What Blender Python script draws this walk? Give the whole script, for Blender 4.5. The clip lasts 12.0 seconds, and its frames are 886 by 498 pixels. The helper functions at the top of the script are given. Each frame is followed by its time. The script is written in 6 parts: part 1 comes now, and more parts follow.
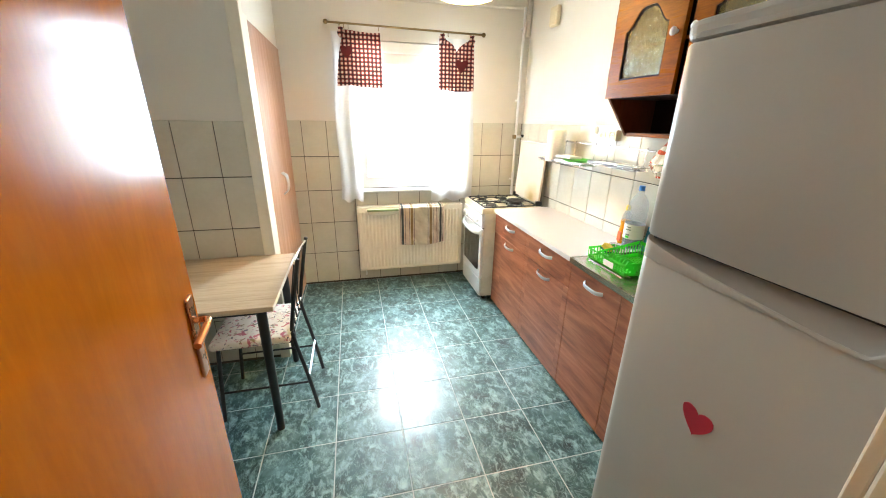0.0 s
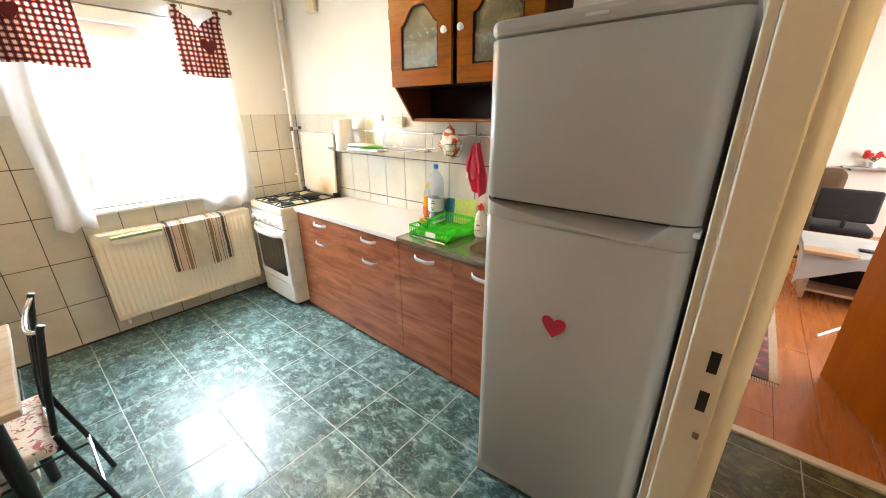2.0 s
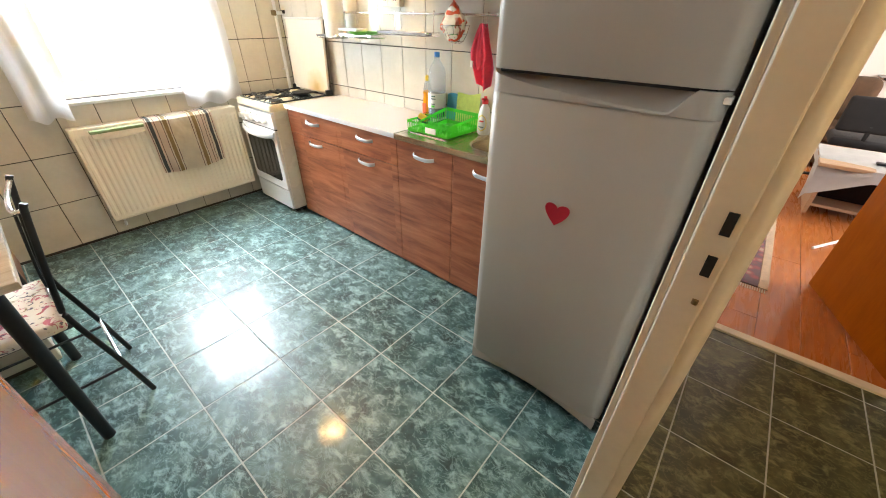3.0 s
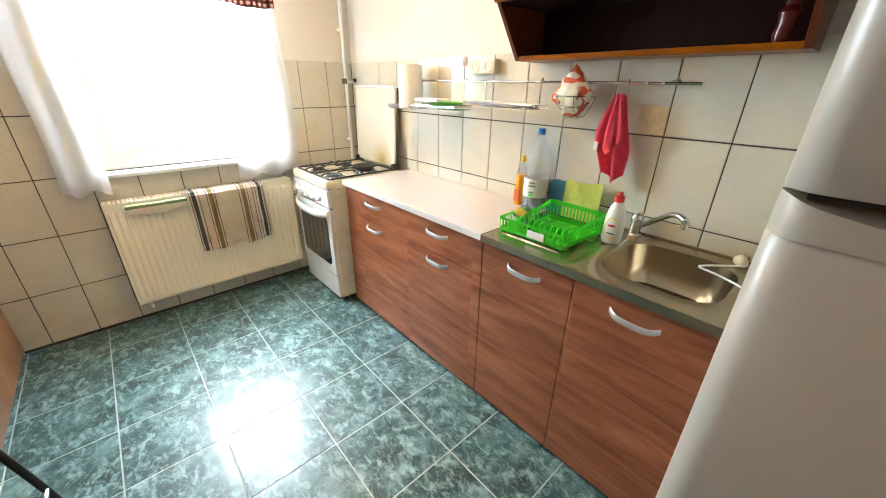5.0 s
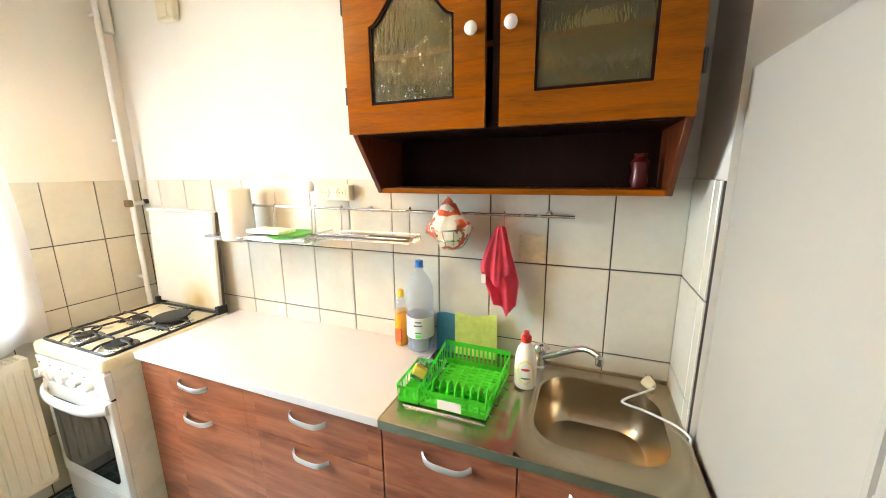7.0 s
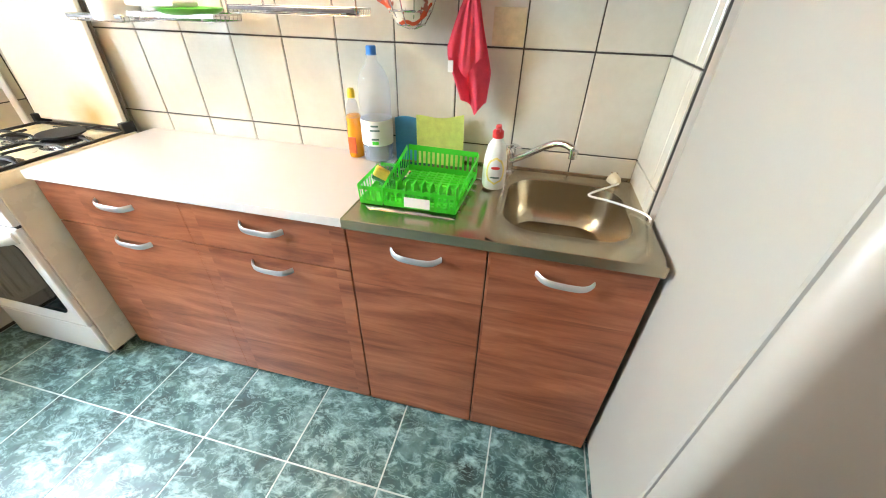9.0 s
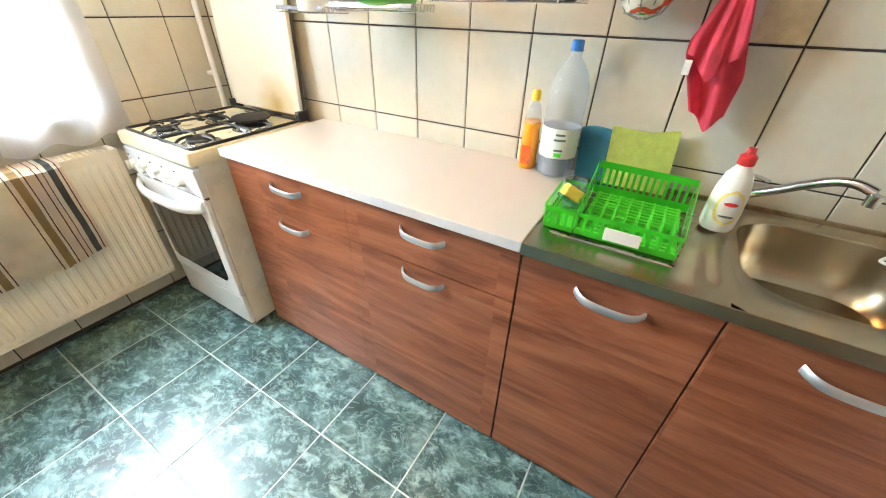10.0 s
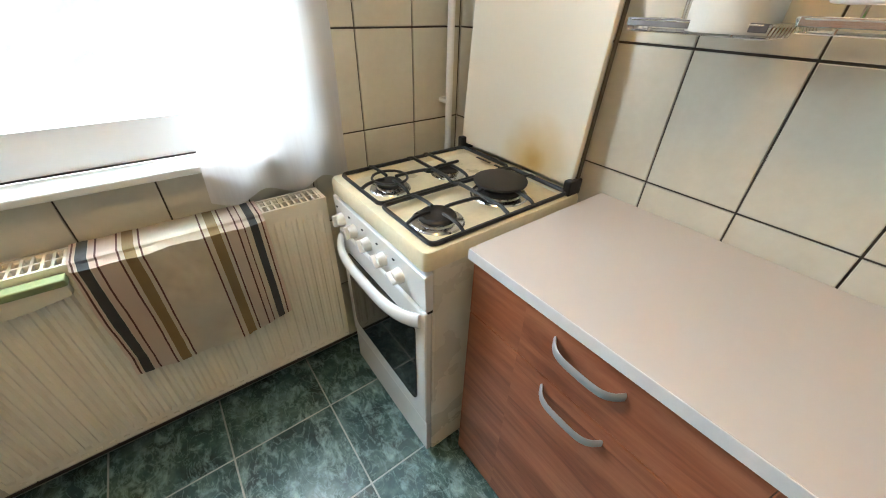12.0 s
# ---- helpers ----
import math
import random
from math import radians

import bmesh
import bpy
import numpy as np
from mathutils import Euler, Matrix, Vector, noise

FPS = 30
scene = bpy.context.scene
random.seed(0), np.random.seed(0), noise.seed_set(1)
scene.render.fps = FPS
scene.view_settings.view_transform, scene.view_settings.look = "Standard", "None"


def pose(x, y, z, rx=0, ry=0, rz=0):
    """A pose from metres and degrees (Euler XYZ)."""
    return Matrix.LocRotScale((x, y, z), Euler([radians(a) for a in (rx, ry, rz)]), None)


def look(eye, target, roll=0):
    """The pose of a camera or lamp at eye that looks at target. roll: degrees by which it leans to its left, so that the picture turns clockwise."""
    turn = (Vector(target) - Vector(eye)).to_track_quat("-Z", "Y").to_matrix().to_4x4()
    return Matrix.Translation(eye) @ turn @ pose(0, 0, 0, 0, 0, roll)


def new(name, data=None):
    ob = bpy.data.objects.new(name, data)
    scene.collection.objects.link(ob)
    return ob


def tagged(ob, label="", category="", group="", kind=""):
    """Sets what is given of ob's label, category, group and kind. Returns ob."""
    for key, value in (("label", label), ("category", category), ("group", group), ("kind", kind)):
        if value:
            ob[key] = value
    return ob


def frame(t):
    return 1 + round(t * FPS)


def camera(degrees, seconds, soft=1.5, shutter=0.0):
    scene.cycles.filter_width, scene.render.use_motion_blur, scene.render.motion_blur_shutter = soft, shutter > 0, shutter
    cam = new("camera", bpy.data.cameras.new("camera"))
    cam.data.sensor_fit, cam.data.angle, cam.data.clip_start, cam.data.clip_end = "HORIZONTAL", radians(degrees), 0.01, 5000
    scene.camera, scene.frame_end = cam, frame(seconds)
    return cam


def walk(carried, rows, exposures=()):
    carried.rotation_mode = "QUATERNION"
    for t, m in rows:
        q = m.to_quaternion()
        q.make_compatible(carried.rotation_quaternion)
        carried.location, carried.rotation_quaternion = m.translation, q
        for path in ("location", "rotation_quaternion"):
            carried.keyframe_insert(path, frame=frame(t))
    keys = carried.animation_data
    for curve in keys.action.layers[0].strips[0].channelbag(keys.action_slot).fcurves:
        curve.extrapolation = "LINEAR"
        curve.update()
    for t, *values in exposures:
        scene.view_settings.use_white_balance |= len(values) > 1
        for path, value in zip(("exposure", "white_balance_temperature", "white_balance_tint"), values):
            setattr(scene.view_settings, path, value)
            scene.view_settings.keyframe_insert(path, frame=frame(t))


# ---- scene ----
cam = camera(101.5, 12.0, soft=1.0)
# seconds and stops: the camera's own exposure drifts a little
EXPOSURES = [(0.0, 1.93, 6250, 8), (0.5, 1.98, 6300, 9), (1.5, 1.91, 6400, 11), (2.0, 1.81, 6450, 11), (2.5, 1.83, 6450, 12), (4.5, 1.73, 6300, 10), (5.0, 1.71, 6300, 10), (5.5, 1.58, 6500, 11),
             (6.0, 1.63, 6600, 11), (6.5, 1.87, 6550, 11), (8.5, 2.08, 5850, 11), (9.0, 2.08, 6100, 11), (9.5, 1.98, 6200, 10), (10.5, 1.53, 6200, 9), (11.0, 1.03, 6150, 9), (12.0, 0.77, 6150, 9)]
PATH = [
    (0, (-1.661, -3.122, 1.576), (-1.21, -1.294, 0.902), 0.9),
    (0.5, (-1.724, -3.088, 1.614), (-0.969, -1.3, 1.131), 2.7),
    (1, (-1.898, -3.05, 1.657), (-0.711, -1.463, 1.387), 1.3),
    (1.5, (-1.943, -3.016, 1.687), (-0.529, -1.614, 1.501), 1.1),
    (2, (-1.906, -2.977, 1.55), (-0.467, -1.779, 0.849), -0.3),
    (2.5, (-1.93, -2.988, 1.438), (-0.582, -1.913, 0.426), 0.6),
    (2.7, (-1.933, -2.993, 1.412), (-0.604, -1.946, 0.345), 0.9),
    (4.3, (-1.600, -2.657, 1.456), (-0.479, -1.326, 0.468), 2.2),
    (4.5, (-1.573, -2.577, 1.426), (-0.437, -1.221, 0.494), 2.5),
    (5, (-1.538, -2.359, 1.41), (-0.314, -1.01, 0.584), 0.8),
    (5.5, (-1.432, -2.262, 1.427), (-0.113, -1.036, 0.556), -0.1),
    (6, (-1.314, -2.136, 1.465), (0.231, -1.034, 0.834), 0.7),
    (6.5, (-1.302, -2.084, 1.518), (0.426, -1.199, 1.038), 0.6),
    (6.7, (-1.322, -2.044, 1.543), (0.481, -1.28, 1.137), 0.6),
    (8.3, (-1.288, -1.929, 1.633), (0.538, -1.394, 1.015), -3.0),
    (8.5, (-1.286, -1.925, 1.534), (0.443, -1.427, 0.66), -3.1),
    (9, (-1.29, -1.931, 1.366), (0.313, -1.56, 0.228), 1.5),
    (9.5, (-1.313, -1.85, 1.31), (0.236, -1.342, 0.152), 3.9),
    (10, (-1.204, -1.659, 1.307), (0.226, -0.816, 0.192), 1.2),
    (10.5, (-1.13, -1.439, 1.318), (0.096, -0.266, 0.259), -0.1),
    (11, (-1.127, -1.186, 1.328), (0.041, 0.047, 0.272), 1.8),
    (11.5, (-1.077, -0.976, 1.338), (0.115, 0.196, 0.24), 0.7),
    (12, (-0.972, -0.794, 1.316), (0.037, 0.514, 0.189), 1.6),
]
walk(cam, [(t, look(eye, target, roll)) for t, eye, target, roll in PATH], EXPOSURES)

# ---- world and light ----
world = bpy.data.worlds.new("sky")
scene.world = world
world.use_nodes = True
sky = world.node_tree.nodes.new("ShaderNodeTexSky")
sky.sky_type, sky.sun_disc = "NISHITA", False
sky.sun_elevation, sky.sun_rotation = radians(51), radians(355)
world.node_tree.nodes["Background"].inputs["Strength"].default_value = 0.12
world.node_tree.links.new(sky.outputs[0], world.node_tree.nodes["Background"].inputs["Color"])


def lamp(name, kind, m, energy, color, size=(0.1, 0.1)):
    data = bpy.data.lights.new(name, kind)
    data.energy, data.color = energy, color
    if kind == "AREA":
        data.shape, data.size, data.size_y = "RECTANGLE", size[0], size[1]
    elif kind == "POINT":
        data.shadow_soft_size = size[0]
    ob = new(name, data)
    ob.matrix_world = m
    return ob


sun = bpy.data.lights.new("sun", "SUN")
sun.energy, sun.angle, sun.color = 4.0, radians(38), (0.92, 0.97, 1.0)
new("sun", sun).matrix_world = look((-2.0, 10, 12.5), (-1.1, 0, 0))
# daylight in the upper half of the kitchen window, and in the living room's window
lamp("window_daylight", "AREA", look((-1.12, 0.80, 1.60), (-1.12, -1.2, -0.1)), 57, (0.78, 0.91, 1.0), (0.96, 1.45))
lamp("living_daylight", "AREA", look((3.0, -6.0, 1.6), (3.0, -3.0, 1.1)), 48, (1.0, 0.97, 0.93), (1.8, 1.3))
# bulbs of the kitchen pendant and of the hall ceiling light
lamp("pendant_bulb", "POINT", pose(-0.94, -0.70, 2.34), 7.8, (1.0, 0.71, 0.38), (0.06,))
lamp("hall_bulb", "POINT", pose(-1.3, -3.75, 2.40), 6.0, (1.0, 0.68, 0.32), (0.06,))


# ---- materials ----
def material(name):
    m = bpy.data.materials.new(name)
    m.use_nodes = True
    t = m.node_tree
    return m, t.nodes, t.links, t.nodes["Principled BSDF"]


def coords(n, l, scale=(1, 1, 1), shuffle=False, rot=(0, 0, 0)):
    """World-sized coordinates of a surface; shuffle moves them for each piece."""
    tc, mp = n.new("ShaderNodeTexCoord"), n.new("ShaderNodeMapping")
    mp.inputs["Scale"].default_value, mp.inputs["Rotation"].default_value = scale, rot
    out = tc.outputs["Object"]
    if shuffle:
        info, mul, add = n.new("ShaderNodeObjectInfo"), n.new("ShaderNodeMath"), n.new("ShaderNodeVectorMath")
        mul.operation, mul.inputs[1].default_value = "MULTIPLY", 37.0
        l.new(info.outputs["Random"], mul.inputs[0])
        l.new(out, add.inputs[0])
        l.new(mul.outputs[0], add.inputs[1])
        out = add.outputs[0]
    l.new(out, mp.inputs["Vector"])
    return mp.outputs["Vector"]


def noise_tex(n, l, vec, scale, detail=4.0, rough=0.6, dist=0.0):
    t = n.new("ShaderNodeTexNoise")
    for key, v in (("Scale", scale), ("Detail", detail), ("Roughness", rough), ("Distortion", dist)):
        t.inputs[key].default_value = v
    l.new(vec, t.inputs["Vector"])
    return t.outputs["Fac"]


def ramp(n, l, fac, stops):
    r = n.new("ShaderNodeValToRGB")
    while len(r.color_ramp.elements) < len(stops):
        r.color_ramp.elements.new(0.5)
    for e, (p, c) in zip(r.color_ramp.elements, stops):
        e.position, e.color = p, (*c, 1)
    l.new(fac, r.inputs[0])
    return r.outputs[0]


def mix(n, l, fac, a, b, mode="MIX"):
    x = n.new("ShaderNodeMix")
    x.data_type, x.blend_type = "RGBA", mode
    for sock, v in ((x.inputs[0], fac), (x.inputs[6], a), (x.inputs[7], b)):
        if isinstance(v, bpy.types.NodeSocket):
            l.new(v, sock)
        else:
            sock.default_value = v if isinstance(v, float) else (*v, 1)
    return x.outputs[2]


def bump(n, l, bsdf, height, strength, distance=0.01):
    b = n.new("ShaderNodeBump")
    b.inputs["Strength"].default_value, b.inputs["Distance"].default_value = strength, distance
    l.new(height, b.inputs["Height"])
    l.new(b.outputs[0], bsdf.inputs["Normal"])


def surface(name, color, rough=0.5, metal=0.0, vary=0.12, scale=3.0, grain=60.0, relief=0.05, coat=0.0, wear=0.03):
    """A plain material with stains, grain and fine relief."""
    m, n, l, b = material(name)
    v = coords(n, l, shuffle=False)
    big, fine = noise_tex(n, l, v, scale), noise_tex(n, l, v, grain, 3)
    dark = tuple(c * (1 - vary) for c in color)
    lite = tuple(min(1, c * (1 + vary)) for c in color)
    c = mix(n, l, 0.25, ramp(n, l, big, [(0.3, dark), (0.7, lite)]), ramp(n, l, fine, [(0.3, dark), (0.7, lite)]))
    l.new(c, b.inputs["Base Color"])
    b.inputs["Metallic"].default_value = metal
    r = ramp(n, l, big, [(0.3, (max(0, rough - wear),) * 3), (0.75, (min(1, rough + wear),) * 3)])
    l.new(r, b.inputs["Roughness"])
    b.inputs["Coat Weight"].default_value = coat
    if relief:
        bump(n, l, b, fine, relief, 0.004)
    return m


def wood(name, stops, along, rough=0.4, stretch=14.0, scale=5.0, coat=0.0, shuffle=False, relief=0.06, fine_mix=0.28, blocks=None):
    """Wood with its grain along one axis (0, 1 or 2)."""
    m, n, l, b = material(name)
    sc = [stretch] * 3
    sc[along] = 1.0
    v = coords(n, l, tuple(sc), shuffle)
    if blocks:      # printed boards: the grain jumps from block to block
        tc, snap, far, add = n.new("ShaderNodeTexCoord"), n.new("ShaderNodeVectorMath"), n.new("ShaderNodeVectorMath"), n.new("ShaderNodeVectorMath")
        snap.operation, far.operation, far.inputs[3].default_value = "SNAP", "SCALE", 23.0
        snap.inputs[1].default_value = blocks
        l.new(tc.outputs["Object"], snap.inputs[0])
        l.new(snap.outputs[0], far.inputs[0])
        l.new(v, add.inputs[0])
        l.new(far.outputs[0], add.inputs[1])
        v = add.outputs[0]
    g = noise_tex(n, l, v, scale, 6, 0.62, 0.6)
    f = noise_tex(n, l, v, scale * 9, 3, 0.6)
    c = mix(n, l, fine_mix, ramp(n, l, g, stops), ramp(n, l, f, [(0.25, stops[0][1]), (0.75, stops[-1][1])]))
    l.new(c, b.inputs["Base Color"])
    l.new(ramp(n, l, g, [(0.3, (rough + 0.06,) * 3), (0.7, (max(0.02, rough - 0.06),) * 3)]), b.inputs["Roughness"])
    b.inputs["Coat Weight"].default_value = coat
    b.inputs["Coat Roughness"].default_value = 0.12
    bump(n, l, b, f, relief, 0.003)
    return m


def floor_tile_material(name, dark, mid, pale):
    m, n, l, b = material(name)
    v = coords(n, l, (1, 1, 1), True)
    patch = noise_tex(n, l, v, 9, 4, 0.6, 0.3)
    veins = noise_tex(n, l, coords(n, l, (1.0, 0.62, 1), True, (0, 0, 0.5)), 26, 4, 0.66, 0.5)
    swirl = noise_tex(n, l, coords(n, l, (1.0, 0.7, 1), True, (0, 0, 0.9)), 17, 4, 0.6, 1.4)
    fine = noise_tex(n, l, v, 70, 4)
    c = ramp(n, l, patch, [(0.28, dark), (0.5, mid), (0.72, tuple(0.5 * (p + q) for p, q in zip(mid, pale)))])
    c = mix(n, l, ramp(n, l, veins, [(0.50, (0, 0, 0)), (0.58, (0.45,) * 3), (0.68, (1.0,) * 3)]), c, pale)
    c = mix(n, l, ramp(n, l, swirl, [(0.475, (0, 0, 0)), (0.50, (0.5,) * 3), (0.525, (0, 0, 0))]), c, pale)
    c = mix(n, l, ramp(n, l, fine, [(0.3, (0.0,) * 3), (0.8, (0.35,) * 3)]), c, dark)
    l.new(c, b.inputs["Base Color"])
    l.new(ramp(n, l, veins, [(0.35, (0.36,) * 3), (0.65, (0.46,) * 3)]), b.inputs["Roughness"])
    b.inputs["Specular IOR Level"].default_value = 0.5
    b.inputs["Coat Weight"].default_value, b.inputs["Coat Roughness"].default_value = 0.22, 0.07
    bump(n, l, b, noise_tex(n, l, v, 12, 3), 0.05, 0.01)
    return m


def wall_tile_material(name, a, c2, rough=0.10):
    m, n, l, b = material(name)
    v = coords(n, l, (1, 1, 1), True)
    soft, fine = noise_tex(n, l, v, 7, 4, 0.6), noise_tex(n, l, v, 45, 3)
    c = mix(n, l, 0.3, ramp(n, l, soft, [(0.3, a), (0.7, c2)]), ramp(n, l, fine, [(0.3, a), (0.7, c2)]))
    l.new(c, b.inputs["Base Color"])
    b.inputs["Roughness"].default_value = rough
    bump(n, l, b, soft, 0.06, 0.01)
    return m


def glass_material(name, color=(1, 1, 1), rough=0.0, ripple=0.0, ior=1.45, weight=1.0):
    m, n, l, b = material(name)
    b.inputs["Base Color"].default_value = (*color, 1)
    b.inputs["Roughness"].default_value, b.inputs["Transmission Weight"].default_value, b.inputs["IOR"].default_value = rough, weight, ior
    if ripple:
        bump(n, l, b, noise_tex(n, l, coords(n, l, (1, 1, 0.22)), 120, 2, 0.5, 0.4), ripple, 0.012)
    return m


def band(n, l, value, lo, hi):
    """1 where lo < value < hi."""
    a, b2, p = (n.new("ShaderNodeMath") for _ in range(3))
    a.operation, b2.operation, p.operation = "GREATER_THAN", "LESS_THAN", "MULTIPLY"
    a.inputs[1].default_value, b2.inputs[1].default_value = lo, hi
    l.new(value, a.inputs[0]), l.new(value, b2.inputs[0])
    l.new(a.outputs[0], p.inputs[0]), l.new(b2.outputs[0], p.inputs[1])
    return p.outputs[0]


def axis_value(n, l, vec, axis):
    s = n.new("ShaderNodeSeparateXYZ")
    l.new(vec, s.inputs[0])
    return s.outputs[axis]


def cloth_relief(n, l, b, vec, scale=400):
    bump(n, l, b, noise_tex(n, l, vec, scale, 2), 0.25, 0.002)
    b.inputs["Roughness"].default_value = 0.9
    b.inputs["Sheen Weight"].default_value = 0.15


def check_material():
    """Cream, red and near-black check, woven bands both ways."""
    m, n, l, b = material("red_gingham")
    v = coords(n, l)
    weave = []
    for axis in (0, 2):
        w = n.new("ShaderNodeMath")
        w.operation, w.inputs[1].default_value = "PINGPONG", 0.0165
        l.new(axis_value(n, l, v, axis), w.inputs[0])
        weave.append((band(n, l, w.outputs[0], -0.001, 0.0090), band(n, l, w.outputs[0], -0.001, 0.0036)))
    c = mix(n, l, weave[0][0], (0.68, 0.54, 0.45), (0.36, 0.075, 0.06))
    c = mix(n, l, weave[1][0], c, mix(n, l, weave[0][0], (0.42, 0.10, 0.08), (0.10, 0.012, 0.016)))
    c = mix(n, l, weave[0][1], c, (0.045, 0.010, 0.014))
    c = mix(n, l, weave[1][1], c, (0.045, 0.010, 0.014))
    l.new(c, b.inputs["Base Color"])
    cloth_relief(n, l, b, v)
    return m


def stripe_material(name, base, bands, axis=0):
    m, n, l, b = material(name)
    v = coords(n, l)
    x = axis_value(n, l, v, axis)
    c = ramp(n, l, noise_tex(n, l, v, 14), [(0.3, tuple(k * 0.9 for k in base)), (0.7, base)])
    for lo, hi, col in bands:
        c = mix(n, l, band(n, l, x, lo, hi), c, col)
    l.new(c, b.inputs["Base Color"])
    cloth_relief(n, l, b, v, 300)
    return m


def floral_material():
    m, n, l, b = material("floral_cloth")
    v = coords(n, l)
    c = ramp(n, l, noise_tex(n, l, v, 5), [(0.3, (0.74, 0.64, 0.53)), (0.7, (0.80, 0.74, 0.68))])
    c = mix(n, l, ramp(n, l, noise_tex(n, l, v, 24, 3, 0.6, 1.2), [(0.56, (0, 0, 0)), (0.62, (1, 1, 1))]), c, (0.48, 0.12, 0.16))
    c = mix(n, l, ramp(n, l, noise_tex(n, l, v, 31, 3, 0.6, 0.8), [(0.60, (0, 0, 0)), (0.66, (1, 1, 1))]), c, (0.30, 0.22, 0.12))
    c = mix(n, l, ramp(n, l, noise_tex(n, l, v, 40, 2, 0.5, 0.6), [(0.64, (0, 0, 0)), (0.68, (1, 1, 1))]), c, (0.12, 0.10, 0.14))
    l.new(c, b.inputs["Base Color"])
    cloth_relief(n, l, b, v)
    return m


def sheer_material():
    m, n, l, b = material("sheer_curtain")
    tr, mx = n.new("ShaderNodeBsdfTranslucent"), n.new("ShaderNodeMixShader")
    tp, mx2 = n.new("ShaderNodeBsdfTransparent"), n.new("ShaderNodeMixShader")
    v = coords(n, l, (40, 40, 2))
    c = ramp(n, l, noise_tex(n, l, v, 3), [(0.3, (0.80, 0.78, 0.77)), (0.7, (0.88, 0.87, 0.86))])
    l.new(c, b.inputs["Base Color"])
    b.inputs["Roughness"].default_value = 0.9
    tr.inputs[0].default_value = (0.74, 0.72, 0.72, 1)
    mx.inputs[0].default_value, mx2.inputs[0].default_value = 0.42, 0.12
    l.new(b.outputs[0], mx.inputs[1]), l.new(tr.outputs[0], mx.inputs[2])
    l.new(mx.outputs[0], mx2.inputs[1]), l.new(tp.outputs[0], mx2.inputs[2])
    l.new(mx2.outputs[0], n["Material Output"].inputs["Surface"])
    return m


def clear_material(name, color, gloss=0.08, body=0.09):
    """Thin clear plastic or window glass: mostly see-through, with a gloss."""
    m, n, l, b = material(name)
    tp, mx = n.new("ShaderNodeBsdfTransparent"), n.new("ShaderNodeMixShader")
    tp.inputs[0].default_value = (*color, 1)
    b.inputs["Base Color"].default_value, b.inputs["Roughness"].default_value = (*(0.85 * c for c in color), 1), gloss
    mx.inputs[0].default_value = body
    l.new(tp.outputs[0], mx.inputs[1]), l.new(b.outputs[0], mx.inputs[2])
    l.new(mx.outputs[0], n["Material Output"].inputs["Surface"])
    return m


def glow_material(name, color, strength):
    m, n, l, b = material(name)
    b.inputs["Base Color"].default_value = (*color, 1)
    b.inputs["Emission Color"].default_value, b.inputs["Emission Strength"].default_value = (*color, 1), strength
    b.inputs["Roughness"].default_value = 0.3
    return m


PAINT = surface("wall_paint", (0.71, 0.665, 0.595), 0.85, vary=0.03, scale=1.5, grain=90, relief=0.12)
CEIL = surface("ceiling_paint", (0.74, 0.73, 0.71), 0.9, vary=0.03, scale=1.2, grain=60, relief=0.08)
HALLPAINT = surface("hall_paint", (0.80, 0.74, 0.62), 0.85, vary=0.04, relief=0.1)
GROUT_W = surface("dark_grout", (0.055, 0.048, 0.040), 0.9, vary=0.4, scale=6)
GROUT_F = surface("pale_grout", (0.42, 0.46, 0.45), 0.8, vary=0.3, scale=5)
TILE_W = wall_tile_material("cream_wall_tile", (0.55, 0.52, 0.43), (0.63, 0.60, 0.51))
TILE_F = floor_tile_material("green_floor_tile", (0.006, 0.020, 0.019), (0.036, 0.096, 0.094), (0.30, 0.46, 0.46))
TILE_H = floor_tile_material("hall_floor_tile", (0.014, 0.020, 0.008), (0.048, 0.060, 0.026), (0.22, 0.23, 0.11))
LAMINATE = wood("red_brown_laminate", [(0.34, (0.17, 0.046, 0.020)), (0.5, (0.33, 0.105, 0.047)), (0.67, (0.47, 0.180, 0.088))], 1, 0.34, 8, 2.0, relief=0.03, fine_mix=0.14, blocks=(9.0, 0.47, 0.21))
LAMINATE_END = surface("dark_laminate_edge", (0.06, 0.03, 0.02), 0.5)
WORKTOP = surface("pale_worktop", (0.57, 0.515, 0.485), 0.30, vary=0.02, scale=2.3, grain=160, relief=0.006, wear=0.0)
WORKEDGE = surface("worktop_edge", (0.68, 0.67, 0.67), 0.35, vary=0.05, scale=30, grain=200, relief=0.02)
ENAMEL = surface("white_enamel", (0.78, 0.77, 0.74), 0.22, vary=0.03, scale=4, grain=30, relief=0.01, coat=0.3)
CREAM_ENAMEL = surface("cream_enamel", (0.74, 0.69, 0.58), 0.28, vary=0.06, scale=4, grain=30, relief=0.01)
STAINED_ENAMEL = surface("stained_enamel", (0.72, 0.64, 0.45), 0.3, vary=0.14, scale=9, grain=60, relief=0.02)
RADIATOR = surface("radiator_paint", (0.84, 0.77, 0.63), 0.4, vary=0.03, relief=0.02)
# white enamel taken down to grey: the front's shade is in the colour
FRIDGE = surface("fridge_shaded_white", (0.41, 0.38, 0.33), 0.34, vary=0.03, scale=2, grain=200, relief=0.03)
BLACK = surface("black_metal", (0.012, 0.012, 0.013), 0.4, vary=0.3, scale=12, relief=0.03)
CAST = surface("cast_iron", (0.018, 0.016, 0.015), 0.62, vary=0.4, scale=40, grain=200, relief=0.15)
RUBBER = surface("black_rubber", (0.01, 0.01, 0.01), 0.7, vary=0.3)
CHROME = surface("chrome", (0.60, 0.60, 0.60), 0.22, 1.0, vary=0.05, scale=10, relief=0.0)
